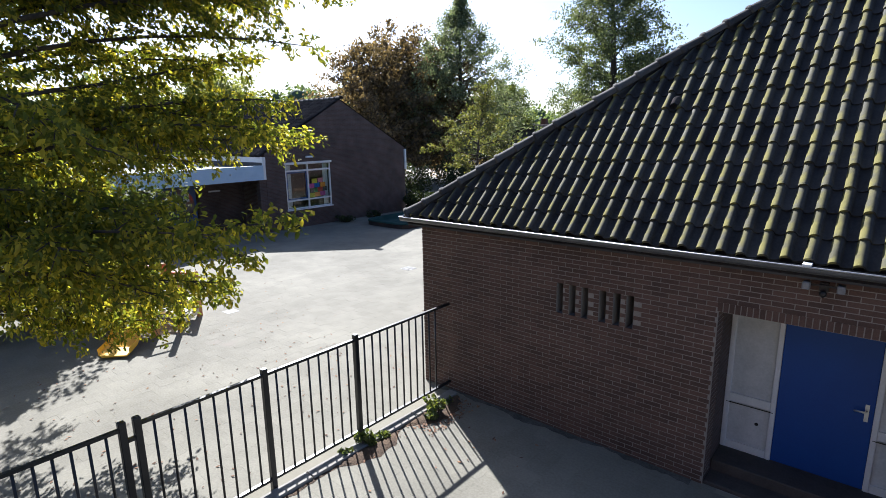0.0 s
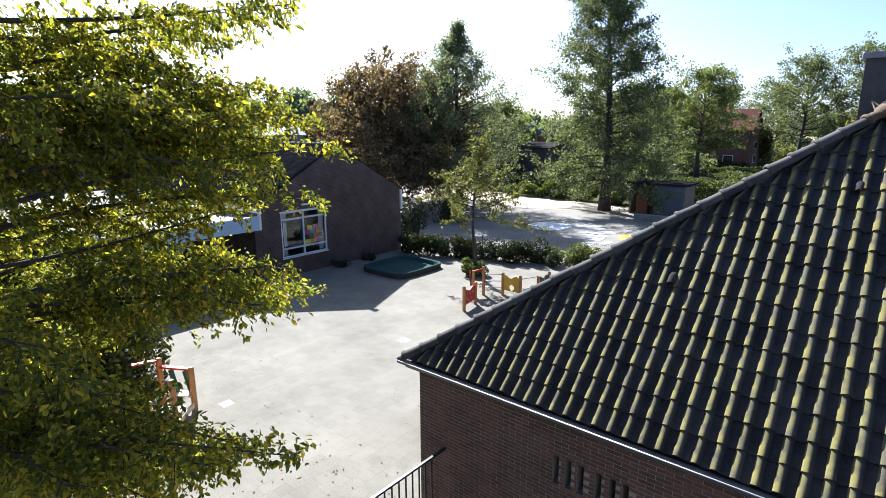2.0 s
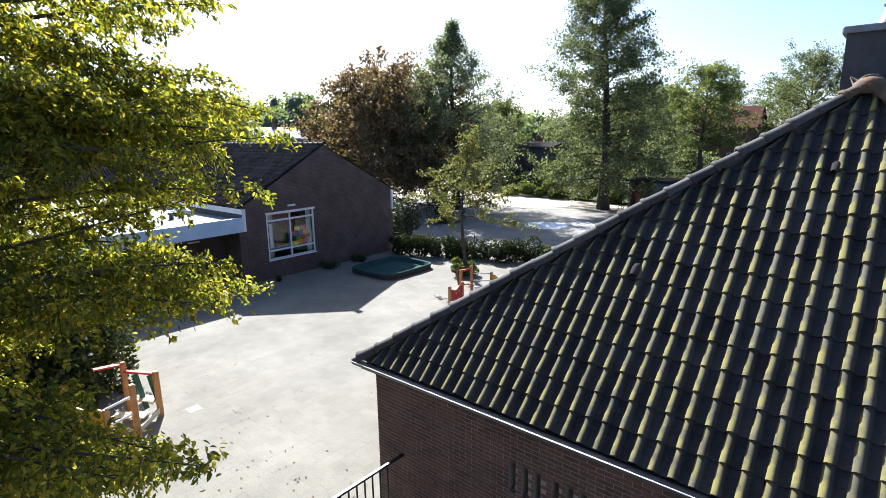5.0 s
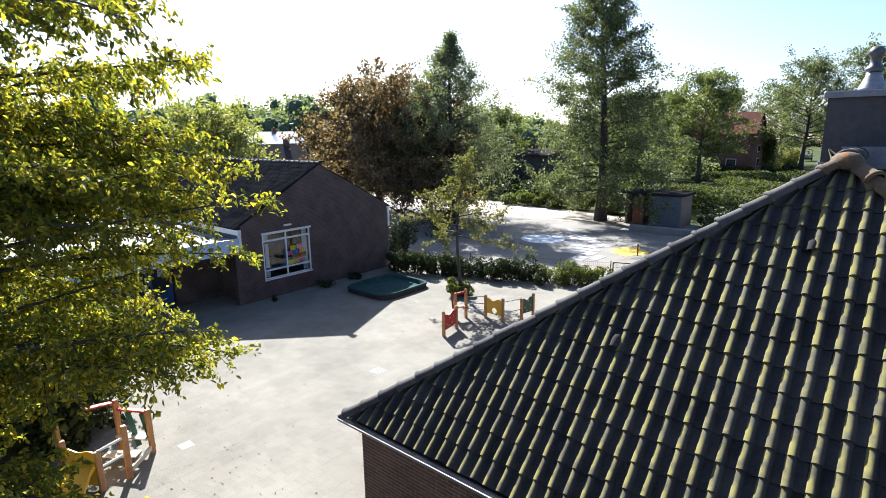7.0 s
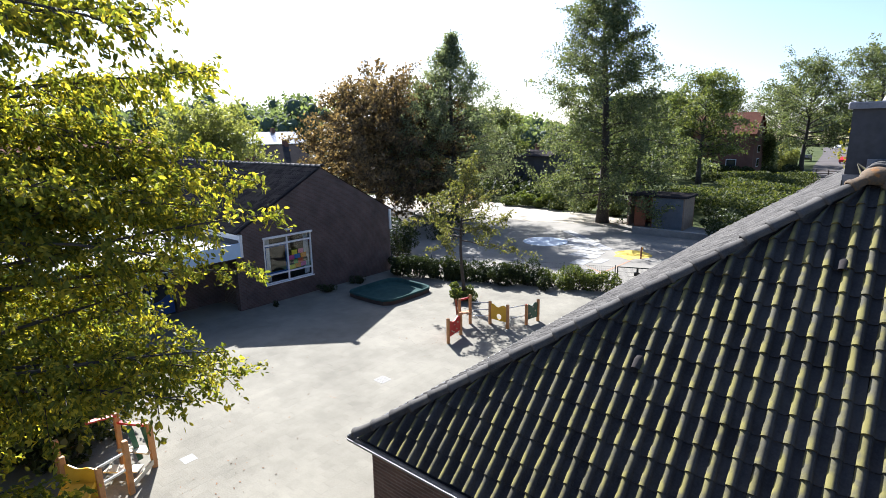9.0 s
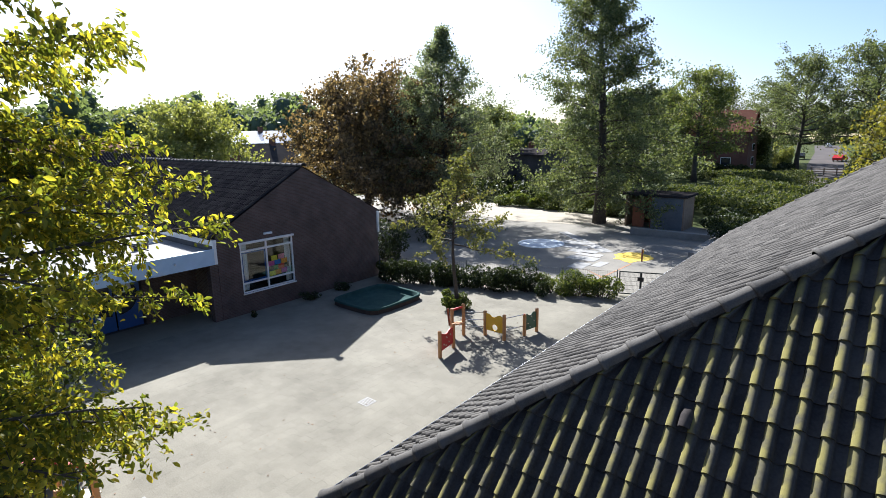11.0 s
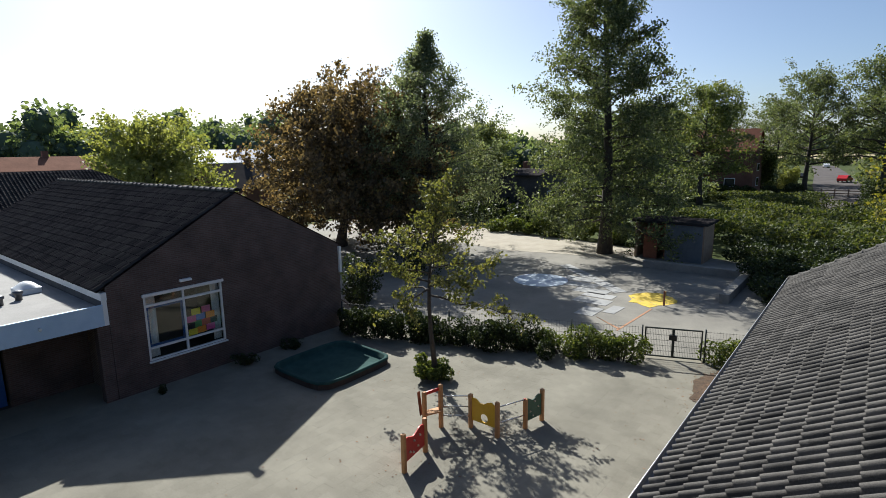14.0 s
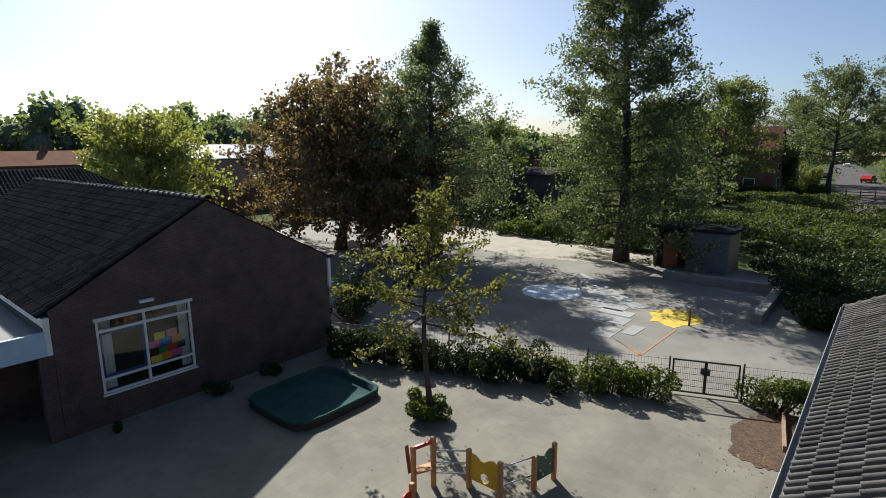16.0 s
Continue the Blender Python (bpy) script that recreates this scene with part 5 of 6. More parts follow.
for i, (d0, r, hh, n, off) in enumerate(((0.9, 0.85, 1.05, 2600, 0.55), (2.2, 0.9, 1.05, 2700, 0.6), (3.5, 0.85, 1.0, 2500, 0.6), (4.8, 0.9, 1.1, 2800, 0.62), (6.1, 0.9, 1.05, 2700, 0.65), (7.3, 0.85, 1.15, 2600, 0.65),
                                         (8.5, 0.8, 1.2, 2300, 0.62), (9.7, 0.75, 1.05, 1700, 0.55), (10.7, 0.7, 1.05, 1600, 0.5), (11.7, 0.7, 1.0, 1500, 0.5), (15.3, 0.8, 1.0, 1900, 0.35), (16.6, 0.7, 1.0, 1500, 0.3))):
    q = HEDGE_A + along * d0 + inner * off
    # the first seven shrubs take darker leaves, painting in the tree shade on them
    b = bush("hedge_shrub", (q.x, q.y, -0.02), (r * 1.35, r * 0.66, hh), int(n * 1.6), 0.092, LEAF_SHRUB if i > 6 else LEAF_HEDGE, 100 + i, "leafy green hedge shrub against a mesh fence", "hedge", lumps=12)
    tagged(b, group="courtyard hedge")
s = Solid()
rng = np.random.default_rng(61)
edge = []
for k in range(70):
    a = 2 * math.pi * k / 70
    wob = 1 + 0.06 * math.sin(2 * a + 1) + 0.04 * math.sin(5 * a) + rng.normal() * 0.07
    edge.append((-7.55 + 0.95 * wob * math.cos(a), 25.95 + 1.75 * wob * math.sin(a), -0.02))
s.prism(edge, (0, 0, 0.032))
single("planting_bed", s, SOIL, "bare brown soil bed covered with dead leaves", "soil", kind="structure")
single("bed_edging", Solid().beam((-7.55, 27.3, 0.08), (-7.25, 25.4, 0.08), 0.08, 0.2), SHED_WALL, "wooden board edging the soil bed", "edging")

# ---- playground beyond the hedge ----
s = Solid().lathe((-19.28, 35.27, -0.002), [(1.56, 0), (1.56, 0.008), (1.55, 0.012)], 40)
single("painted_circle", s, PAINT_BLUE, "pale blue painted circle on the playground", "floor marking")
lane = thing("slab_lane", (-17.4, 38.2, 0), "row of pale slabs laid across the playground", "floor marking")
for k in range(6):
    a = Vector((-19.7, 40.0, 0)) + Vector((0.93, -0.78, 0)) * k
    part("slab", Solid().prism([a + Vector((-0.55, -0.45, -0.002)), a + Vector((0.30, -1.15, -0.002)), a + Vector((0.75, -0.55, -0.002)), a + Vector((-0.1, 0.15, -0.002))], (0, 0, 0.010)), SLAB, lane)
part("dash", Solid().prism([(-13.95, 31.4, -0.002), (-13.4, 31.4, -0.002), (-13.35, 32.7, -0.002), (-13.9, 32.7, -0.002)], (0, 0, 0.010)), SLAB, lane)
rng = np.random.default_rng(4)
s = Solid()
s.prism([(-12.8 + (1.0 + rng.uniform(-0.2, 0.2)) * math.cos(t), 34.85 + (1.35 + rng.uniform(-0.3, 0.3)) * math.sin(t), -0.002) for t in np.linspace(0, 2 * math.pi, 17)[:-1]], (0, 0, 0.008))
single("painted_star", s, PAINT_YELLOW, "bright yellow painted shape on the paving", "floor marking")
post = thing("marker_post", (-12.0, 34.1, 0), "slim brown wooden post beside the painted shape", "post")
part("post", Solid().soft(-12.04, -11.96, 34.06, 34.14, -0.03, 0.72, 0.015), SHED_BROWN, post)
part("board", Solid().box(-12.03, -11.97, 34.141, 34.30, 0.48, 0.66), YELLOW, post)
s = Solid()
s.prism([(-12.33, 33.2, -0.002), (-12.24, 33.2, -0.002), (-12.4, 29.3, -0.002), (-12.49, 29.3, -0.002)], (0, 0, 0.007))
s.prism([(-13.9, 30.6, -0.002), (-13.8, 30.5, -0.002), (-12.4, 29.6, -0.002), (-12.5, 29.5, -0.002)], (0, 0, 0.007))
single("painted_line", s, PAINT_ORANGE, "orange painted line on the paving", "floor marking")
for x, y, a, b in ((-16.9, 35.6, 0.9, 0.5), (-15.9, 34.7, 0.9, 0.5), (-15.2, 34.0, 0.8, 0.4), (-14.5, 31.2, 0.45, 0.7), (-15.1, 32.9, 0.9, 0.5), (-17.6, 36.8, 0.9, 0.5)):
    s = Solid().soft(x - a, x + a, y - b, y + b, -0.03, 0.008, 0.004)
    single("pale_slab", s, SLAB, "pale concrete slab set in the playground", "slab", "pale slabs")
s = Solid()
single("concrete_bench", Solid().soft(-15.7, -9.6, 41.95, 42.4, -0.05, 0.45, 0.02).soft(-10.05, -9.6, 36.1, 41.94, -0.05, 0.45, 0.02), KERB, "low L-shaped concrete bench wall", "bench")
shed = thing("garden_shed", (-15.2, 46, 0), "small open wooden shed with a flat roof", "shed")
part("side_wall", Solid().box(-17.35, -17.2, 45.1, 47.6, -0.05, 2.45), SHED_WALL, shed)
part("back_wall", Solid().box(-17.2, -12.9, 47.5, 47.6, -0.05, 2.45), SHED_BROWN, shed)
part("inner_wall", Solid().box(-15.4, -15.3, 45.1, 47.5, -0.05, 2.45), SHED_BROWN, shed)
part("front_panel", Solid().box(-15.3, -13.0, 45.05, 45.13, -0.05, 2.40), SHED_GREY, shed, "grey front panel")
part("side_wall", Solid().box(-13.0, -12.9, 45.05, 47.5, -0.05, 2.45), SHED_WALL, shed)
part("roof", Solid().soft(-17.55, -12.7, 44.85, 47.8, 2.46, 2.62, 0.03), TILE_DARK, shed)
part("door", Solid().box(-16.75, -15.85, 45.12, 45.17, -0.02, 2.1), SHED_BROWN, shed, "brown wooden shed door")

# ---- trees ----
cone = lambda u: (1 - u) ** 0.75 * (0.75 + 0.25 * math.sin(min(u * 9, math.pi / 2)))
# limbs of the courtyard tree: tip, start height on the trunk, half-width of its fan
TIPS = [((-7.50, 6.50, 6.62), 5.2, 0.80), ((-8.35, 6.85, 7.02), 5.6, 0.80), ((-7.60, 6.10, 5.80), 4.9, 0.65), ((-8.65, 6.40, 7.50), 6.1, 0.65),
        ((-7.42, 5.81, 4.30), 4.0, 0.80), ((-7.90, 5.20, 4.55), 4.2, 0.75), ((-7.10, 5.35, 4.90), 4.3, 0.60), ((-6.95, 5.50, 8.55), 8.2, 0.60),
        ((-9.40, 6.60, 8.80), 7.4, 0.60), ((-10.0, 6.30, 8.40), 7.1, 0.45), ((-5.02, 3.70, 3.50), 2.9, 0.70),
        ((-5.60, 3.15, 3.40), 2.8, 0.75), ((-6.30, 4.00, 2.90), 2.8, 0.70), ((-6.20, 2.40, 4.30), 4.1, 0.85),
        ((-9.60, 6.40, 5.90), 4.9, 0.60), ((-9.30, 5.60, 4.60), 4.1, 0.80), ((-10.2, 6.30, 6.90), 5.7, 0.80),
        ((-7.10, 3.90, 2.45), 2.7, 0.65), ((-7.60, 4.25, 2.20), 2.6, 0.60), ((-8.10, 3.70, 2.00), 2.5, 0.60),
        ((-7.60, 5.20, 9.30), 8.4, 0.85), ((-8.40, 5.80, 9.80), 8.8, 0.80), ((-9.20, 5.90, 10.5), 9.3, 0.75), ((-7.00, 4.70, 8.90), 8.0, 0.85),
        ((-8.90, 6.00, 7.20), 6.3, 0.95), ((-8.00, 5.60, 7.15), 6.2, 0.95), ((-9.20, 5.30, 7.35), 6.5, 1.00), ((-7.60, 4.90, 6.95), 6.2, 0.95),
        ((-10.0, 5.50, 7.30), 6.5, 0.80), ((-8.30, 4.40, 7.10), 6.4, 1.00), ((-7.40, 4.00, 7.20), 6.4, 0.95), ((-9.60, 4.40, 7.30), 6.7, 1.00),
        ((-7.00, 3.20, 3.40), 3.2, 0.90), ((-8.80, 4.70, 4.00), 3.6, 0.85), ((-7.60, 2.40, 3.80), 3.5, 0.90),
        ((-8.40, 2.70, 2.40), 2.6, 0.70), ((-6.60, 2.90, 2.60), 2.6, 0.70), ((-6.90, 4.70, 4.50), 4.1, 0.80), ((-6.50, 2.10, 3.30), 3.1, 0.85),
        ((-8.60, 5.60, 5.70), 4.8, 0.60), ((-7.10, 5.00, 6.20), 5.2, 0.55), ((-9.00, 5.20, 5.60), 4.7, 0.60), ((-8.20, 6.00, 6.30), 5.3, 0.55), ((-9.80, 5.60, 5.70), 4.8, 0.60),
        ((-8.30, 3.90, 1.70), 2.4, 0.55), ((-8.90, 4.10, 1.75), 2.4, 0.55), ((-8.70, 3.30, 1.60), 2.3, 0.55), ((-9.40, 4.90, 4.50), 4.0, 0.80), ((-9.30, 2.80, 1.9), 2.4, 0.6),
        ((-8.30, 5.90, 6.75), 5.7, 0.85), ((-9.00, 6.10, 6.65), 5.7, 0.85), ((-9.60, 5.90, 6.40), 5.4, 0.80), ((-7.60, 5.40, 4.30), 3.9, 0.70), ((-9.60, 5.00, 7.90), 6.9, 0.75), ((-8.60, 4.40, 7.85), 6.8, 0.80), ((-9.90, 5.90, 7.75), 6.7, 0.50)]
fan_tree("courtyard_tree", (-10.9, 1.1, 0), 11.6, 0.22, TIPS, 14, 4.3, 11, "leafy broad tree with yellow-green backlit leaves", 0.092, LEAF_NEAR)
grow("young_tree", (-15.52, 21.18, 0), 7.4, 0.10, 3.0, 21, "young slender tree with light leaves in a ring of shrubs", 64000, 0.110, LEAF_SMALL, first=0.44, limbs=30, rise=(2, 62), fork=0.88,
     shape=lambda u: max(0.20, 1.0 - 1.15 * u), spread=0.085, twigs=9, droop=0.6, thin=-0.12, lean=(0.15, -0.1), twig=(0.08, 0.22))
bush("planter_shrub", (-15.55, 21.05, -0.02), (0.66, 0.58, 0.80), 2400, 0.10, LEAF_SHRUB, 77, "round leafy green shrub at the foot of a tree", "shrub", fine=True, lumps=10)
grow("alder_tree", (-19.4, 44.9, 0), 20.6, 0.44, 5.6, 31, "tall alder with airy dark green crown", 165000, 0.172, LEAF_ALDER, first=0.11, limbs=84, rise=(2, 54), shape=lambda u: 1.0 if u < 0.40 else 1 - 1.05 * (u - 0.40), spread=0.24, twigs=15, fine=False, fork=0.97, thin=0.2,
     hang=0.22, airy=0.5, lean=(-0.5, -0.2), stout=0.6, twig=(0.12, 0.30))
grow("alder_tree", (-30.9, 39.1, 0), 16.3, 0.34, 5.6, 32, "tall pointed alder with dark green crown", 80000, 0.165, LEAF_AIRY, first=0.18, limbs=80, rise=(6, 52), shape=lambda u: min(1.0, 1.7 * (1 - u) ** 1.1), spread=0.23, twigs=13, fine=False, fork=0.99,
     thin=0.2, hang=0.14, stout=0.6, twig=(0.12, 0.30))
grow("copper_beech", (-37.8, 36.3, 0), 12.6, 0.42, 8.4, 35, "broad copper-leaved maple with dark red and green foliage", 76000, 0.255, LEAF_COPPER, first=0.27, limbs=90, rise=(0, 58), fork=0.66,
     shape=lambda u: 1.0 - 0.30 * u ** 3, spread=0.24, twigs=12, fine=False, lean=(1.4, 0.6), droop=0.8, hang=0.10, stout=0.6, twig=(0.12, 0.26))
round_ = lambda u: math.sqrt(max(0.05, 1 - (1.5 * u - 0.55) ** 2))
grow("lime_tree", (-60, 31.5, 0), 10.4, 0.30, 7.0, 34, "rounded light green tree behind the school roof", 26000, 0.33, LEAF_LIME, first=0.14, limbs=60, rise=(2, 66), shape=lambda u: 1 - 0.35 * u ** 3, spread=0.36, fine=False, fork=0.66, twigs=9, droop=0.6, stout=0.6, twig=(0.14, 0.28))
for i, (x, y, h, r, n, m, lab) in enumerate((
        (-41.5, 62, 12.0, 4.2, 12000, LEAF_LIGHT, "light green tree beyond the hedge"), (-47, 57, 8.0, 4.0, 7000, LEAF_ALDER, "dark green tree beyond the hedge"),
        (-24.0, 60, 7.0, 3.4, 9000, LEAF_SHRUB, "bushy green tree beyond the playground"), (-20.4, 56, 13.0, 3.6, 6500, LEAF_ALDER, "slender tree behind the shed"),
        (-29.5, 88, 14.0, 6.0, 16000, LEAF_ALDER, "tall green tree near a house"), (-22.6, 84, 17.0, 6.0, 18000, LEAF_LIGHT, "tall airy tree beside a house"),
        (-13.2, 106, 20, 7.8, 19000, LEAF_ALDER, "tall street tree with a clear trunk"), (-4.2, 101, 21.5, 7.5, 18000, LEAF_ALDER, "tall street tree beside the road"),
        (4, 96, 21, 6.5, 12000, LEAF_ALDER, "tall tree beside the road"), (-1.8, 62, 11.0, 3.2, 5000, LEAF_YELLOW, "yellow-leaved tree in a garden"),
        (-30, 128, 17, 6.5, 12000, LEAF_LIGHT, "tall tree behind a house"), (-20.5, 132, 17.5, 6.5, 14000, LEAF_ALDER, "tall tree between a house and the street"), (-5, 152, 20, 8, 12000, LEAF_LIGHT, "tall tree along the street"),
        (-56, 60, 12, 6, 7000, LEAF_ALDER, "dark tree behind the playground"))):
    grow("garden_tree", (x, y, -0.05), h, 0.02 * h, r, 300 + i, lab, n, 0.27, m, first=0.12 if h < 15.5 else 0.30, limbs=40, rise=(5, 62), shape=round_, spread=0.33, fine=False, twigs=7, fork=0.78)
for i, (x, y, sx, h, n, m) in enumerate(((-24.2, 25.6, 1.2, 2.2, 3000, LEAF_HEDGE), (-26.5, 32.0, 1.6, 2.4, 3500, LEAF_HEDGE), (-16.6, 1.4, 2.2, 4.4, 11000, LEAF_THICKET), (-16.6, 3.7, 2.1, 4.6, 11000, LEAF_THICKET), (-16.5, 5.9, 1.8, 3.7, 9000, LEAF_THICKET),
                                         (-21.75, 15.0, 0.2, 0.22, 250, LEAF_HEDGE), (-21.75, 17.9, 0.42, 0.34, 900, LEAF_HEDGE), (-21.75, 19.9, 0.38, 0.36, 800, LEAF_HEDGE))):
    bush("shrub", (x, y, -0.03), (sx, sx, h), n, 0.07 if sx < 1 else 0.13 if sx < 2 else 0.2, m, 400 + i, "dense leafy green shrub on bare soil", "shrub", lumps=16)


for i, (x, y, sx, h, n, m, lab) in enumerate(((-20.4, 113, 2.3, 7.4, 9000, LEAF_THICKET, "tall dark evergreen shrub beside a brick house"), (-22.4, 116.5, 2.2, 6.6, 6000, LEAF_THICKET, "tall dark evergreen shrub beside a brick house"),
                                              (-16.7, 117, 1.7, 3.9, 4500, LEAF_LIME, "yellow-green shrub beside the street"), (-14.3, 103.6, 1.2, 1.8, 2200, LEAF_HEDGE, "low dark shrub at the foot of a street tree"))):
    bush("garden_shrub", (x, y, -0.05), (sx, sx, h), n, 0.24, m, 450 + i, lab, "shrub", lumps=18)


def leafy_strip(name, label, x0, x1, y0, y1, height, n, leaf, material, seed, category="hedge", lump=1.1):
    """A hedge or thicket of uneven height over a strip of ground."""
    r = np.random.default_rng(seed)
    k = max(int((x1 - x0) * (y1 - y0) / (1.1 * lump ** 2)), 10)
    c = np.stack([r.uniform(x0, x1, k), r.uniform(y0, y1, k), r.uniform(0.25, 0.55 + 0.2 * lump, k) * height], 1)
    which = r.integers(0, k, n)
    q = r.normal(size=(n, 3))
    q /= np.linalg.norm(q, axis=1)[:, None]
    p = c[which] + q * np.array([lump, lump, 0.42 * height]) * r.uniform(0.6, 1.0, n)[:, None] * r.uniform(0.6, 1.1, k)[which][:, None]
    p[:, 2] = np.clip(p[:, 2], 0.0, None)
    ob = new(name, leaf_mesh(name, p, leaf, material, seed, 0.1, False))
    return tagged(ob, label, category, kind="stuff")


leafy_strip("hedge_far", "clipped hedge along the playground", -33, -18.2, 49.2, 50.6, 1.7, 16000, 0.2, LEAF_SHRUB, 501)
leafy_strip("hedge_side", "dark hedge beside the concrete bench", -9.3, -3, 36.5, 47.5, 1.35, 44000, 0.15, LEAF_HEDGE, 502)
leafy_strip("hedge_side", "dark hedge behind the shed", -12.6, 4, 46.5, 51, 1.4, 40000, 0.16, LEAF_HEDGE, 503)
leafy_strip("garden_thicket", "overgrown green garden thicket", -19, 12, 52, 84, 1.55, 80000, 0.22, LEAF_THICKET, 504, "thicket", 2.5)
leafy_strip("garden_hedge", "clipped hedge across the gardens", -24, -11, 86, 88, 1.2, 9000, 0.20, LEAF_THICKET, 505)
leafy_strip("garden_hedge", "clipped dark hedge before a brick house", -27, -14.4, 100.6, 102.2, 1.5, 14000, 0.20, LEAF_HEDGE, 507, "hedge", 0.7)
leafy_strip("garden_hedge", "round dark conifer hedge beside the street", -6.0, 6, 91, 96, 3.4, 16000, 0.22, LEAF_HEDGE, 508)
leafy_strip("garden_thicket", "overgrown shrubs between the gardens", -62, -24, 88, 112, 3.2, 16000, 0.42, LEAF_ALDER, 510, "thicket")
leafy_strip("garden_thicket", "tall shrubs behind a brick house", -62, -19, 116, 136, 4.5, 14000, 0.5, LEAF_ALDER, 511, "thicket")
leafy_strip("garden_thicket", "green shrubs beside the street", -23, -11.2, 88.5, 99, 1.0, 12000, 0.26, LEAF_THICKET, 512, "thicket")
leafy_strip("garden_thicket", "green gardens across the street", -4.6, 30, 97, 128, 3.0, 16000, 0.42, LEAF_ALDER, 513, "thicket")
leafy_strip("garden_thicket", "green shrubs along the far street", -7.5, 34, 130, 225, 3.4, 12000, 0.75, LEAF_ALDER, 514, "thicket", 2.4)
leafy_strip("garden_thicket", "green gardens along the street", -62, -28, 138, 170, 3.0, 6000, 0.7, LEAF_ALDER, 515, "thicket", 2.4)
leafy_strip("garden_thicket", "green gardens before the field", -80, -44, 172, 238, 3.2, 6000, 0.8, LEAF_ALDER, 516, "thicket", 2.4)
leafy_strip("verge_hedge", "dark scrub between the street and the field", -60, 40, 246, 252, 3.0, 9000, 0.7, LEAF_HEDGE, 509)
leafy_strip("garden_hedge", "green hedges beyond the playground", -60, -30, 52, 60, 2.2, 16000, 0.35, LEAF_HEDGE, 506)

r = np.random.default_rng(600)
cs, cores = [], Solid()
for i in range(160):
    a = radians(88 * ((i * 0.618034) % 1))
    dist = r.uniform(172, 195) if i % 2 else r.uniform(205, 240)
    x, y = -math.sin(a) * dist, math.cos(a) * dist + 10
    if -60 < x < 40 and y > 120:
        y += 320
        dist += 320
    h, w = (r.uniform(14, 16.5) if i % 2 else r.uniform(17, 19.5)), r.uniform(7, 10.5)
    if 24 < math.degrees(a) < 38:
        h *= 0.5
    k = r.integers(7, 11)
    lumps = r.normal(size=(k, 3)) * np.array([0.50, 0.50, 0.20]) * np.array([w, w, h]) + np.array([x, y, h * 0.56])
    sizes = r.uniform(0.28, 0.55, k) * w
    for c, z in zip(lumps, sizes):
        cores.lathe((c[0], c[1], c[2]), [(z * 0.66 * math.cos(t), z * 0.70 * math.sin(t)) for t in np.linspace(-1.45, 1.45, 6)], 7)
        n = int(7 * z * z)
        q = r.normal(size=(n, 3))
        q /= np.linalg.norm(q, axis=1)[:, None]
        cs.append(c + q * z * r.uniform(0.55, 1.18, n)[:, None])
    cores.tube([(x, y, -0.2), (x, y, h * 0.6)], 0.4, 6)
woods = thing("far_woods", (-130, 140, 0), "distant belt of green woodland", "woods", kind="stuff")
tagged(part("foliage", leaf_mesh("foliage", np.concatenate(cs), 1.45, LEAF_HAZY_WOODS, 601, 0.0, False), None, woods), kind="stuff")
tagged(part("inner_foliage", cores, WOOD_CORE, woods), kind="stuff")

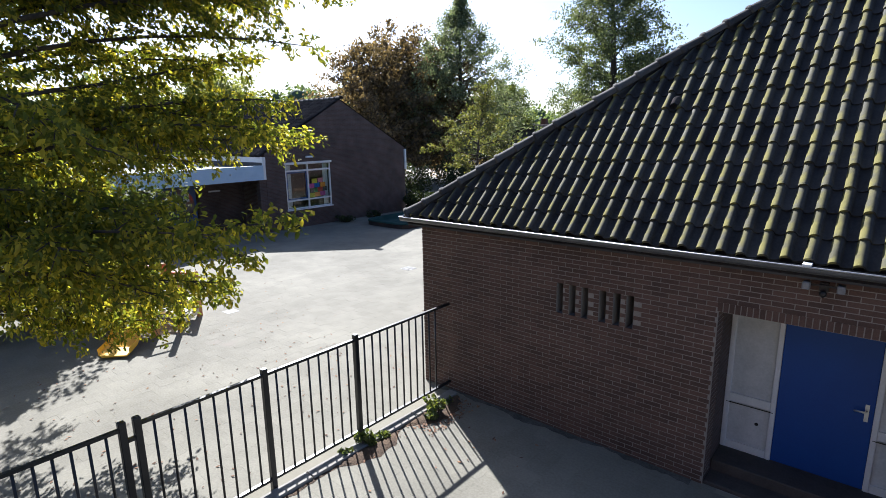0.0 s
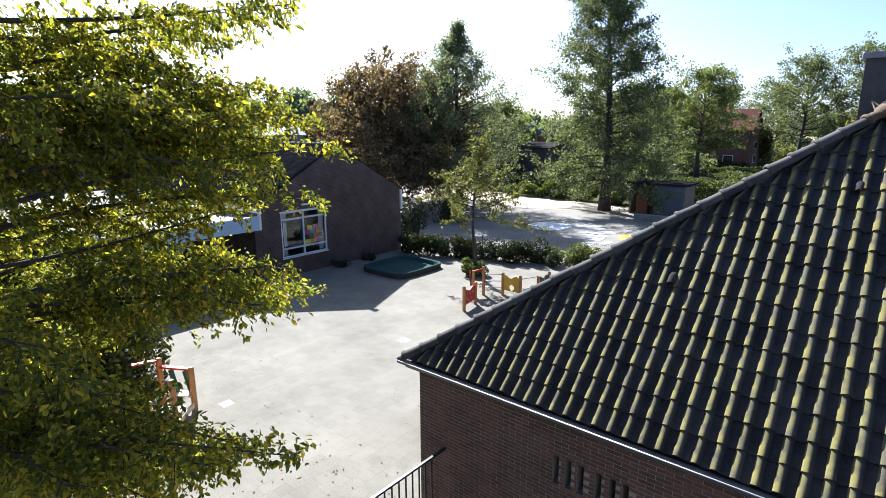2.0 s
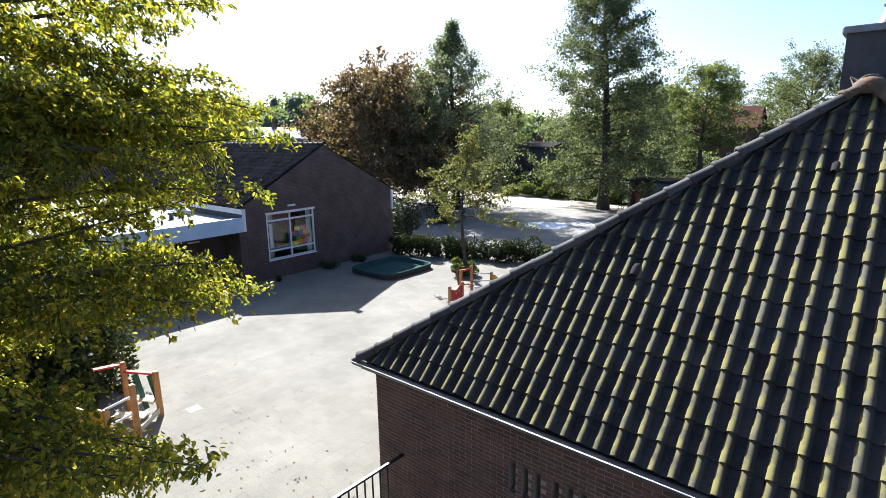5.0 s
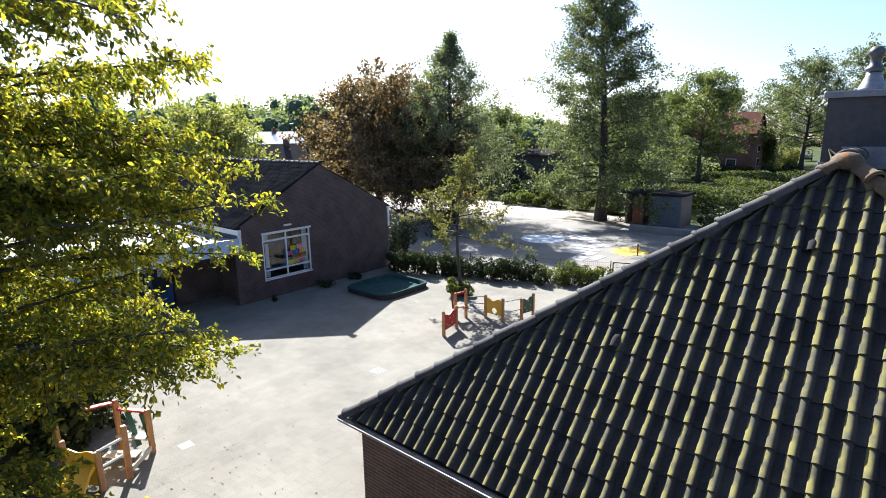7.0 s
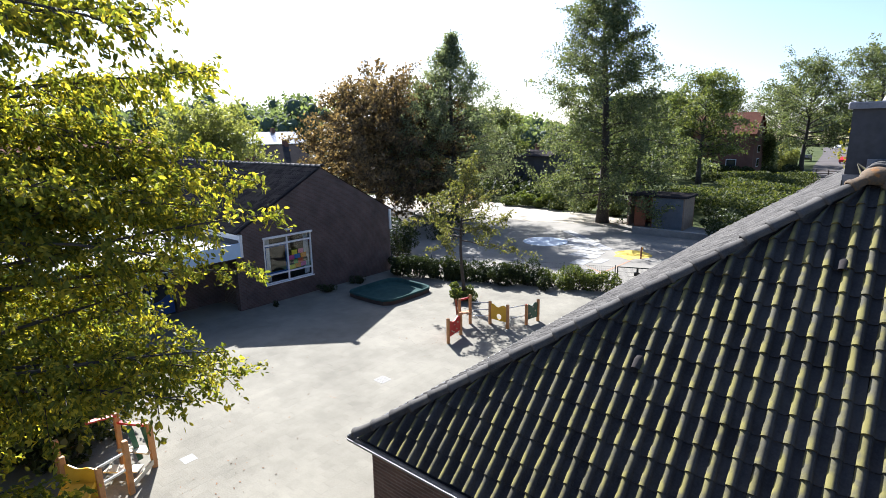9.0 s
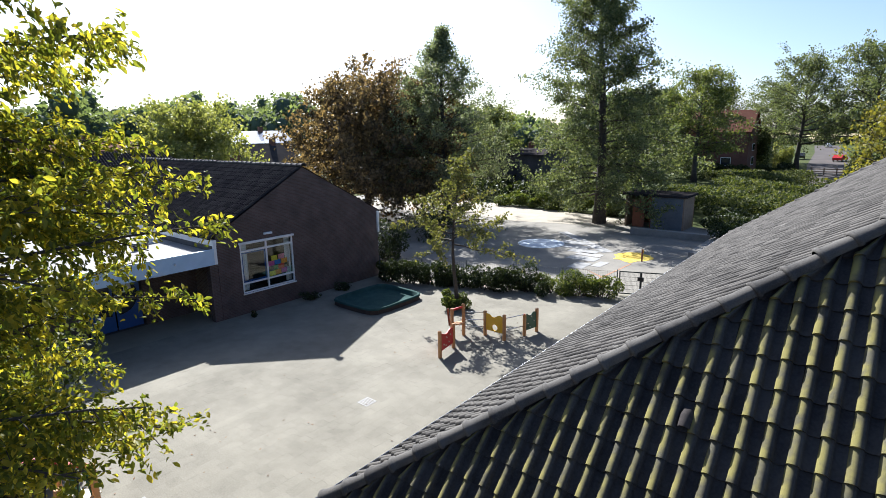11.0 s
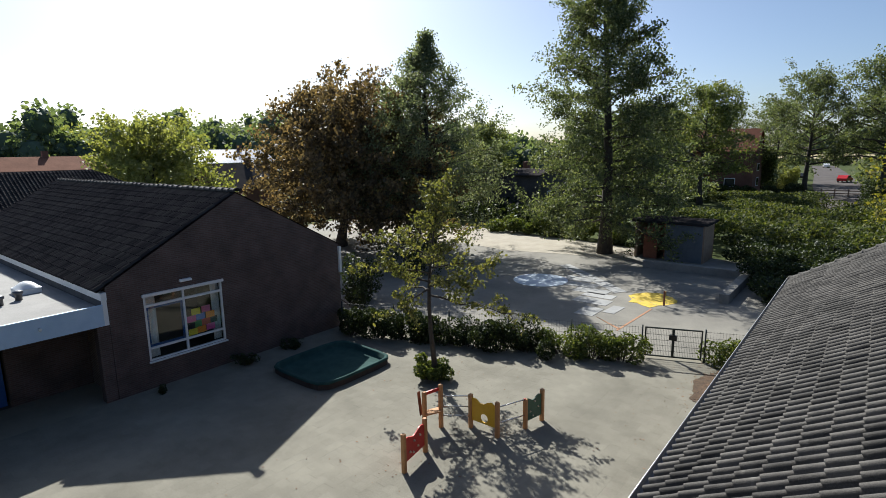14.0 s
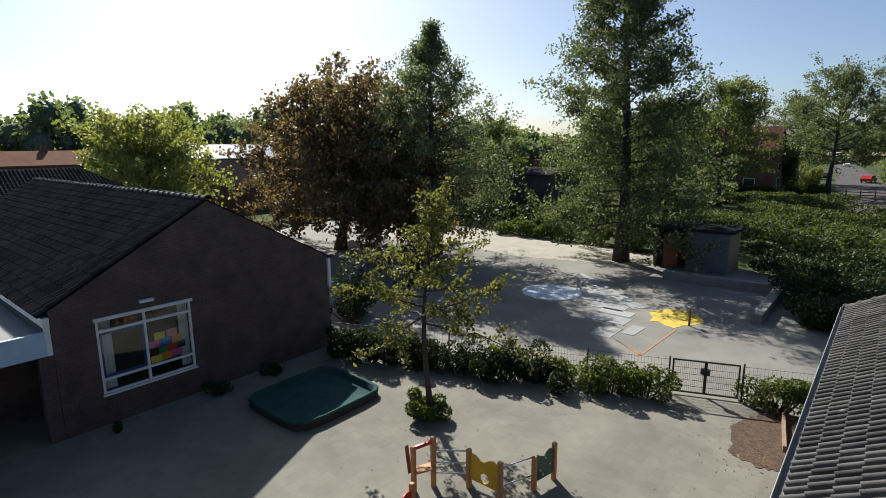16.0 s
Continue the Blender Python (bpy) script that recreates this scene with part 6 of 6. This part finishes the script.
# ---- houses beyond ----


def gable_house(name, x, y, lx, ly, eave, ridge, wall, roof_m, label, along_y=True, windows=()):
    """A house with a pitched roof; the ridge runs along y or x."""
    h = thing(name, (x, y, 0), label, "house")
    part("wall", Solid().box(x - lx / 2, x + lx / 2, y - ly / 2, y + ly / 2, -0.1, eave), wall, h)
    s = Solid()
    o = 0.3
    if along_y:
        for sgn in (1, -1):
            e = x + sgn * (lx / 2 + o)
            s.prism([(x, y - ly / 2 - o, ridge), (x, y + ly / 2 + o, ridge), (e, y + ly / 2 + o, eave - 0.1), (e, y - ly / 2 - o, eave - 0.1)], (0, 0, 0.15))
        g1 = Solid().prism([(x - lx / 2, y - ly / 2, eave), (x + lx / 2, y - ly / 2, eave), (x, y - ly / 2, ridge - 0.05)], (0, 0.2, 0))
        g2 = Solid().prism([(x - lx / 2, y + ly / 2, eave), (x + lx / 2, y + ly / 2, eave), (x, y + ly / 2, ridge - 0.05)], (0, -0.2, 0))
    else:
        for sgn in (1, -1):
            e = y + sgn * (ly / 2 + o)
            s.prism([(x - lx / 2 - o, y, ridge), (x + lx / 2 + o, y, ridge), (x + lx / 2 + o, e, eave - 0.1), (x - lx / 2 - o, e, eave - 0.1)], (0, 0, 0.15))
        g1 = Solid().prism([(x - lx / 2, y - ly / 2, eave), (x - lx / 2, y + ly / 2, eave), (x - lx / 2, y, ridge - 0.05)], (0.2, 0, 0))
        g2 = Solid().prism([(x + lx / 2, y - ly / 2, eave), (x + lx / 2, y + ly / 2, eave), (x + lx / 2, y, ridge - 0.05)], (-0.2, 0, 0))
    rf = part("roof", s, roof_m, h)
    part("gable", g1, wall, h)
    part("gable", g2, wall, h)
    part("chimney", Solid().soft(x - 0.35, x + 0.35, y + ly * 0.2, y + ly * 0.2 + 0.7, ridge - 0.5, ridge + 0.9, 0.04), HOUSE_WALL, rf)
    for (face, a0, a1, z0, z1) in windows:
        if face == "s":
            wv = part("window", Solid().box(x + a0, x + a1, y - ly / 2 - 0.05, y - ly / 2 - 0.002, z0, z1), WHITE, h)
            part("pane", Solid().box(x + a0 + 0.1, x + a1 - 0.1, y - ly / 2 - 0.06, y - ly / 2 - 0.052, z0 + 0.1, z1 - 0.1), CAR_GLASS, wv)
        else:
            wv = part("window", Solid().box(x + lx / 2 + 0.002, x + lx / 2 + 0.05, y + a0, y + a1, z0, z1), WHITE, h)
            part("pane", Solid().box(x + lx / 2 + 0.052, x + lx / 2 + 0.06, y + a0 + 0.1, y + a1 - 0.1, z0 + 0.1, z1 - 0.1), CAR_GLASS, wv)
    return h


gable_house("terraced_house", -93, 27, 7, 22, 5.6, 7.3, HOUSE_WALL, ORANGE_ROOF, "brick terraced house with an orange tile roof", windows=(("e", -6, -4, 2.4, 3.8), ("e", 2, 4, 2.4, 3.8)))
gable_house("row_house", -93, 57, 7, 16, 5.9, 8.0, HOUSE_WALL, PALE_ROOF, "brick house with a bright shiny roof", windows=(("e", -4, -2, 1.2, 3.2), ("e", 2, 4, 1.2, 3.2)))
gable_house("brick_house", -25.0, 108, 10, 8, 6.5, 10.0, HOUSE_WALL, RED_ROOF, "red brick house with a dark red tiled roof", along_y=False, windows=(("s", -3, -1.4, 1.0, 2.4), ("s", 1, 2.6, 1.0, 2.4), ("e", -1, 1, 3.4, 4.6), ("e", -1, 1, 1.0, 2.4)))
gable_house("dark_bungalow", -38, 64, 9, 7, 4.6, 5.1, DARK_WALL, TILE_DARK, "low dark boarded house among trees", along_y=False, windows=(("e", -1.5, 1.0, 0.8, 2.8),))
gable_house("white_cottage", -70, 46, 8, 8, 3.2, 6.0, HOUSE_WALL, TILE_DARK, "low brick house behind trees")


def car(x, y, turn, paint, label):
    """A small parked car."""
    c = thing("car", (0, 0, 0), label, "car", "parked cars")
    prof = [(-2.0, 0.35), (2.0, 0.35), (2.05, 0.65), (1.85, 0.82), (1.0, 0.92), (0.45, 1.38), (-1.15, 1.42), (-1.8, 0.98), (-2.05, 0.85)]
    part("body", Solid().prism([(px, -0.82, pz) for px, pz in prof], (0, 1.64, 0)), paint, c)
    part("window", Solid().prism([(px, -0.84, pz) for px, pz in ((0.85, 0.95), (0.42, 1.30), (-1.1, 1.34), (-1.55, 0.98))], (0, 1.68, 0)), CAR_GLASS, c)
    for wx in (-1.25, 1.25):
        for wy in (-0.84, 0.66):
            wh = part("wheel", Solid().tube([(wx, wy, 0.31), (wx, wy + 0.18, 0.31)], 0.31, 14), RUBBER, c)
            part("rim", Solid().tube([(wx, wy - 0.004, 0.31), (wx, wy + 0.184, 0.31)], 0.18, 10), ALU, wh)
    c.matrix_basis = pose(x, y, 0.0, 0, 0, turn)
    return c


car(-9.9, 141, 78, CAR_RED, "small red car parked on the street")
car(-18.4, 222, 98, CAR_WHITE, "white car parked beside the street")
car(-17.6, 148, 98, CAR_DARK, "dark car parked on the street")
car(-30.5, 196, 10, CAR_WHITE, "white van-like car beside a house")
barrier = thing("wooden_barrier", (-9, 104, 0), "low wooden barrier at the end of the street", "barrier")
for k in range(4):
    part("post", Solid().soft(-11.1 + k * 1.6, -10.94 + k * 1.6, 103.9, 104.06, -0.05, 1.1, 0.02), SHED_WALL, barrier)
for z in (0.40, 0.80):
    part("rail", Solid().box(-11.2, -6.0, 103.95, 104.0, z, z + 0.13), SHED_WALL, barrier)

# unseen plain house, added behind the walk to block sky light
sky_blocker = thing("unseen_house", (2, -9, 0), "unseen plain dark brick house added to block sky light", "house")
part("wall", Solid().box(-10, 17, -13.5, -6.5, -0.1, 6.2), MASON_X, sky_blocker)
s = Solid()
s.prism([(-10.3, -6.1, 6.1), (-10.3, -13.9, 6.1), (-10.3, -10, 10.4)], (27.6, 0, 0))
part("roof", s, TILE_DARK, sky_blocker)

# ---- roof tiles, bricks and paving ----
DH, DX, DYF = HIP.z - EAVE, HIP.x - GX, HIP.y - GY
fl = math.hypot(DYF, DH)
c0, s0 = DYF / fl, DH / fl
far = 1e6
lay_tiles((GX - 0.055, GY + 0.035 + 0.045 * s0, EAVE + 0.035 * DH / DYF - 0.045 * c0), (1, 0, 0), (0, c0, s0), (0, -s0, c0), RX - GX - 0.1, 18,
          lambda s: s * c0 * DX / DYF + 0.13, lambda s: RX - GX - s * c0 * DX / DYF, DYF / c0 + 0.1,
          TILE_LIT_MOSS, roof, lambda a, s: 1.5 < a < 6.5 and s < 5.2, 2)
sl = math.hypot(1, SIDE)
cb, sb = 1 / sl, SIDE / sl
lay_tiles((GX + 0.07, END - 0.02, EAVE + 0.06 * SIDE - 0.02), (0, -1, 0), (cb, 0, sb), (-sb, 0, cb), END - GY - 0.05, 22,
          lambda s: s * cb * DYF / DX + 0.06, lambda s: END - GY - s * cb * DYF / DX - 0.10, DX / cb,
          TILE_GREY, roof, lambda a, s: END - GY - 9 < a < END - GY - 2.5 and s < 3.2, 3)
cap_tiles((GX + 0.05, GY + 0.04, EAVE + 0.015), HIP + Vector((0, 0, 0.015)), roof, TILE_HIP, step=0.353, r=0.098, last=1, last_material=TILE_LICHEN)
cap_tiles((GX + 0.05, END - 0.04, EAVE - 0.03), R2, roof, TILE_HIP, r=0.125)
cap_tiles((RX - 0.05, GY + 0.04, EAVE - 0.03), HIP + Vector((0.02, 0, -0.03)), roof, TILE_HIP, r=0.125, last=2, last_material=TILE_LICHEN)
cap_tiles(HIP + Vector((0, 0.05, 0.01)), R2 + Vector((0, 0, 0.01)), roof, TILE_HIP, r=0.125)
cf, sf = 1 / fr, FS / fr
lay_tiles((FX + 0.09 - 0.05 - 89 * TW, FY0 - 0.28, FE - 0.28 * FS + 0.06), (1, 0, 0), (0, cf, sf), (0, -sf, cf), FX - FEND + 0.1, 16,
          lambda s: -far, lambda s: far, (RIDGE_Y - FY0 + 0.25) / cf, TILE_DARK, school_roof, None, 4)
cap_tiles((FX + 0.18, RIDGE_Y, RIDGE_Z + 0.06), (FEND, RIDGE_Y, RIDGE_Z + 0.03), school_roof, TILE_HIP)
rs = math.hypot(5, 2.9)
lay_tiles((-42.0, 1.5, 3.72), (0, 1, 0), (-5 / rs, 0, 2.9 / rs), (2.9 / rs, 0, 5 / rs), 25.0, 17,
          lambda s: s * 5 / rs * 0.9, lambda s: 25 - s * 5 / rs * 0.9, rs, TILE_DARK, rear_roof, None, 5)

# bricks of the front wall in stretcher bond, and a soldier course over the door
BW, BH, J = 0.210, 0.0515, 0.0625
brick = Solid().box(0, BW, 0, 0.02, 0, BH)
short = Solid().box(0, 0.098, 0, 0.02, 0, BH)
bme, sme = brick.mesh("brick", BRICK), short.mesh("brick", BRICK)
rng = np.random.default_rng(12)
count, joined = 0, Solid()
holes = [(h[0] - 0.002, h[1] + 0.002, h[2], h[3]) for h in SLOTS] + [(DOOR[0] - 0.01, DOOR[1] + 0.01, -1, 2.42)]
for r in range(47):
    z = -0.02 + r * J
    if z + BH > EAVE - 0.1:
        break
    x = WX + (0.0 if r % 2 == 0 else -0.11)
    while x < 0.75:
        a, b = max(x, WX), x + BW
        for h in holes:
            if h[2] < z + BH * 0.6 and z + BH * 0.4 < h[3]:
                if a < h[0] < b:
                    b = h[0]
                elif a < h[1] < b:
                    a = h[1]
                elif h[0] <= a and b <= h[1]:
                    b = a
        y = WY + min(rng.normal() * 0.0015, 0.001)
        if b - a > 0.012:
            if b - a > BW - 0.001 and -2.75 < a < -1.9 and count < 180 or b - a > BW - 0.001 and -3.9 < a < -1.7 and z > 2.3 and count < 290:
                ob = new("brick", bme)
                ob.parent = front
                ob.matrix_basis = Matrix.Translation((a, y, z))
                count += 1
            else:
                joined.box(a, b, y, y + 0.02, z, z + BH)
        x += 0.22
for k in range(36):
    x = DOOR[0] - 0.01 + k * 0.0625
    if x < DOOR[1] + 0.2:
        joined.box(x, x + BH, WY - 0.001, WY + 0.02, 2.305, 2.415)
for r in range(37):
    z = -0.02 + r * J
    for x0, x1 in ((DOOR[0] - 0.004, DOOR[0] + 0.0015), (DOOR[1] - 0.0015, DOOR[1] + 0.004)):
        for y0, y1 in ((0.022, 0.108), (0.119, 0.215), (0.226, 0.300)):
            joined.box(x0, x1, WY + y0, WY + y1, z, min(z + BH, 2.30))
ob = part("bricks", joined, BRICK, front)
tagged(ob, kind="stuff")

# concrete pavers, 0.3 m square
rng = np.random.default_rng(13)
PS = 0.302
pme = Solid().put([(0.0004, 0.0004, -0.03), (PS - 0.0004, 0.0004, -0.03), (PS - 0.0004, PS - 0.0004, -0.03), (0.0004, PS - 0.0004, -0.03),
                   (0.0007, 0.0007, 0.0), (PS - 0.0006, 0.0007, 0.0), (PS - 0.0006, PS - 0.0006, 0.0), (0.0007, PS - 0.0006, 0.0)],
                  [(4, 5, 6, 7), (0, 1, 5, 4), (1, 2, 6, 5), (2, 3, 7, 6), (3, 0, 4, 7)]).mesh("paver", PAVER)
base = np.array([v.co[:] for v in pme.vertices])
faces = np.array([p.vertices[:] for p in pme.polygons])
rest, count = [], 0
for i in range(96):
    for j in range(100):
        x, y = -22.25 + i * PS, -1.5 + j * PS + (PS / 2 if i % 2 else 0)
        cx_, cy_ = x + PS / 2, y + PS / 2
        if cy_ > hedge_y(cx_) - 0.1 or (cx_ > WX - 0.05 and cy_ > WY - 0.05) or cx_ > 3 or (cy_ < 1.0 and cx_ > -3) or abs(cx_ - FENX + 0.05) < 0.22:
            continue
        z, tx, ty = rng.uniform(0, 0.0012), rng.normal() * 0.0012, rng.normal() * 0.0012
        if count < 290 and -5.4 < cx_ < -1.6 and 2.2 < cy_ < 7.1:
            ob = new("paver", pme)
            ob.parent = courtyard
            ob.matrix_basis = Matrix.Translation((x, y, z))
            count += 1
        else:
            q = base + np.array([x, y, z])
            q[:, 2] += (base[:, 0] - PS / 2) * tx + (base[:, 1] - PS / 2) * ty
            rest.append(q)
me = bpy.data.meshes.new("pavers")
me.from_pydata(np.concatenate(rest).tolist(), [], (np.arange(len(rest))[:, None, None] * 8 + faces[None]).reshape(-1, 4).tolist())
me.materials.append(PAVER)
me.update()
ob = new("pavers", me)
ob.parent = courtyard
tagged(ob, kind="stuff")
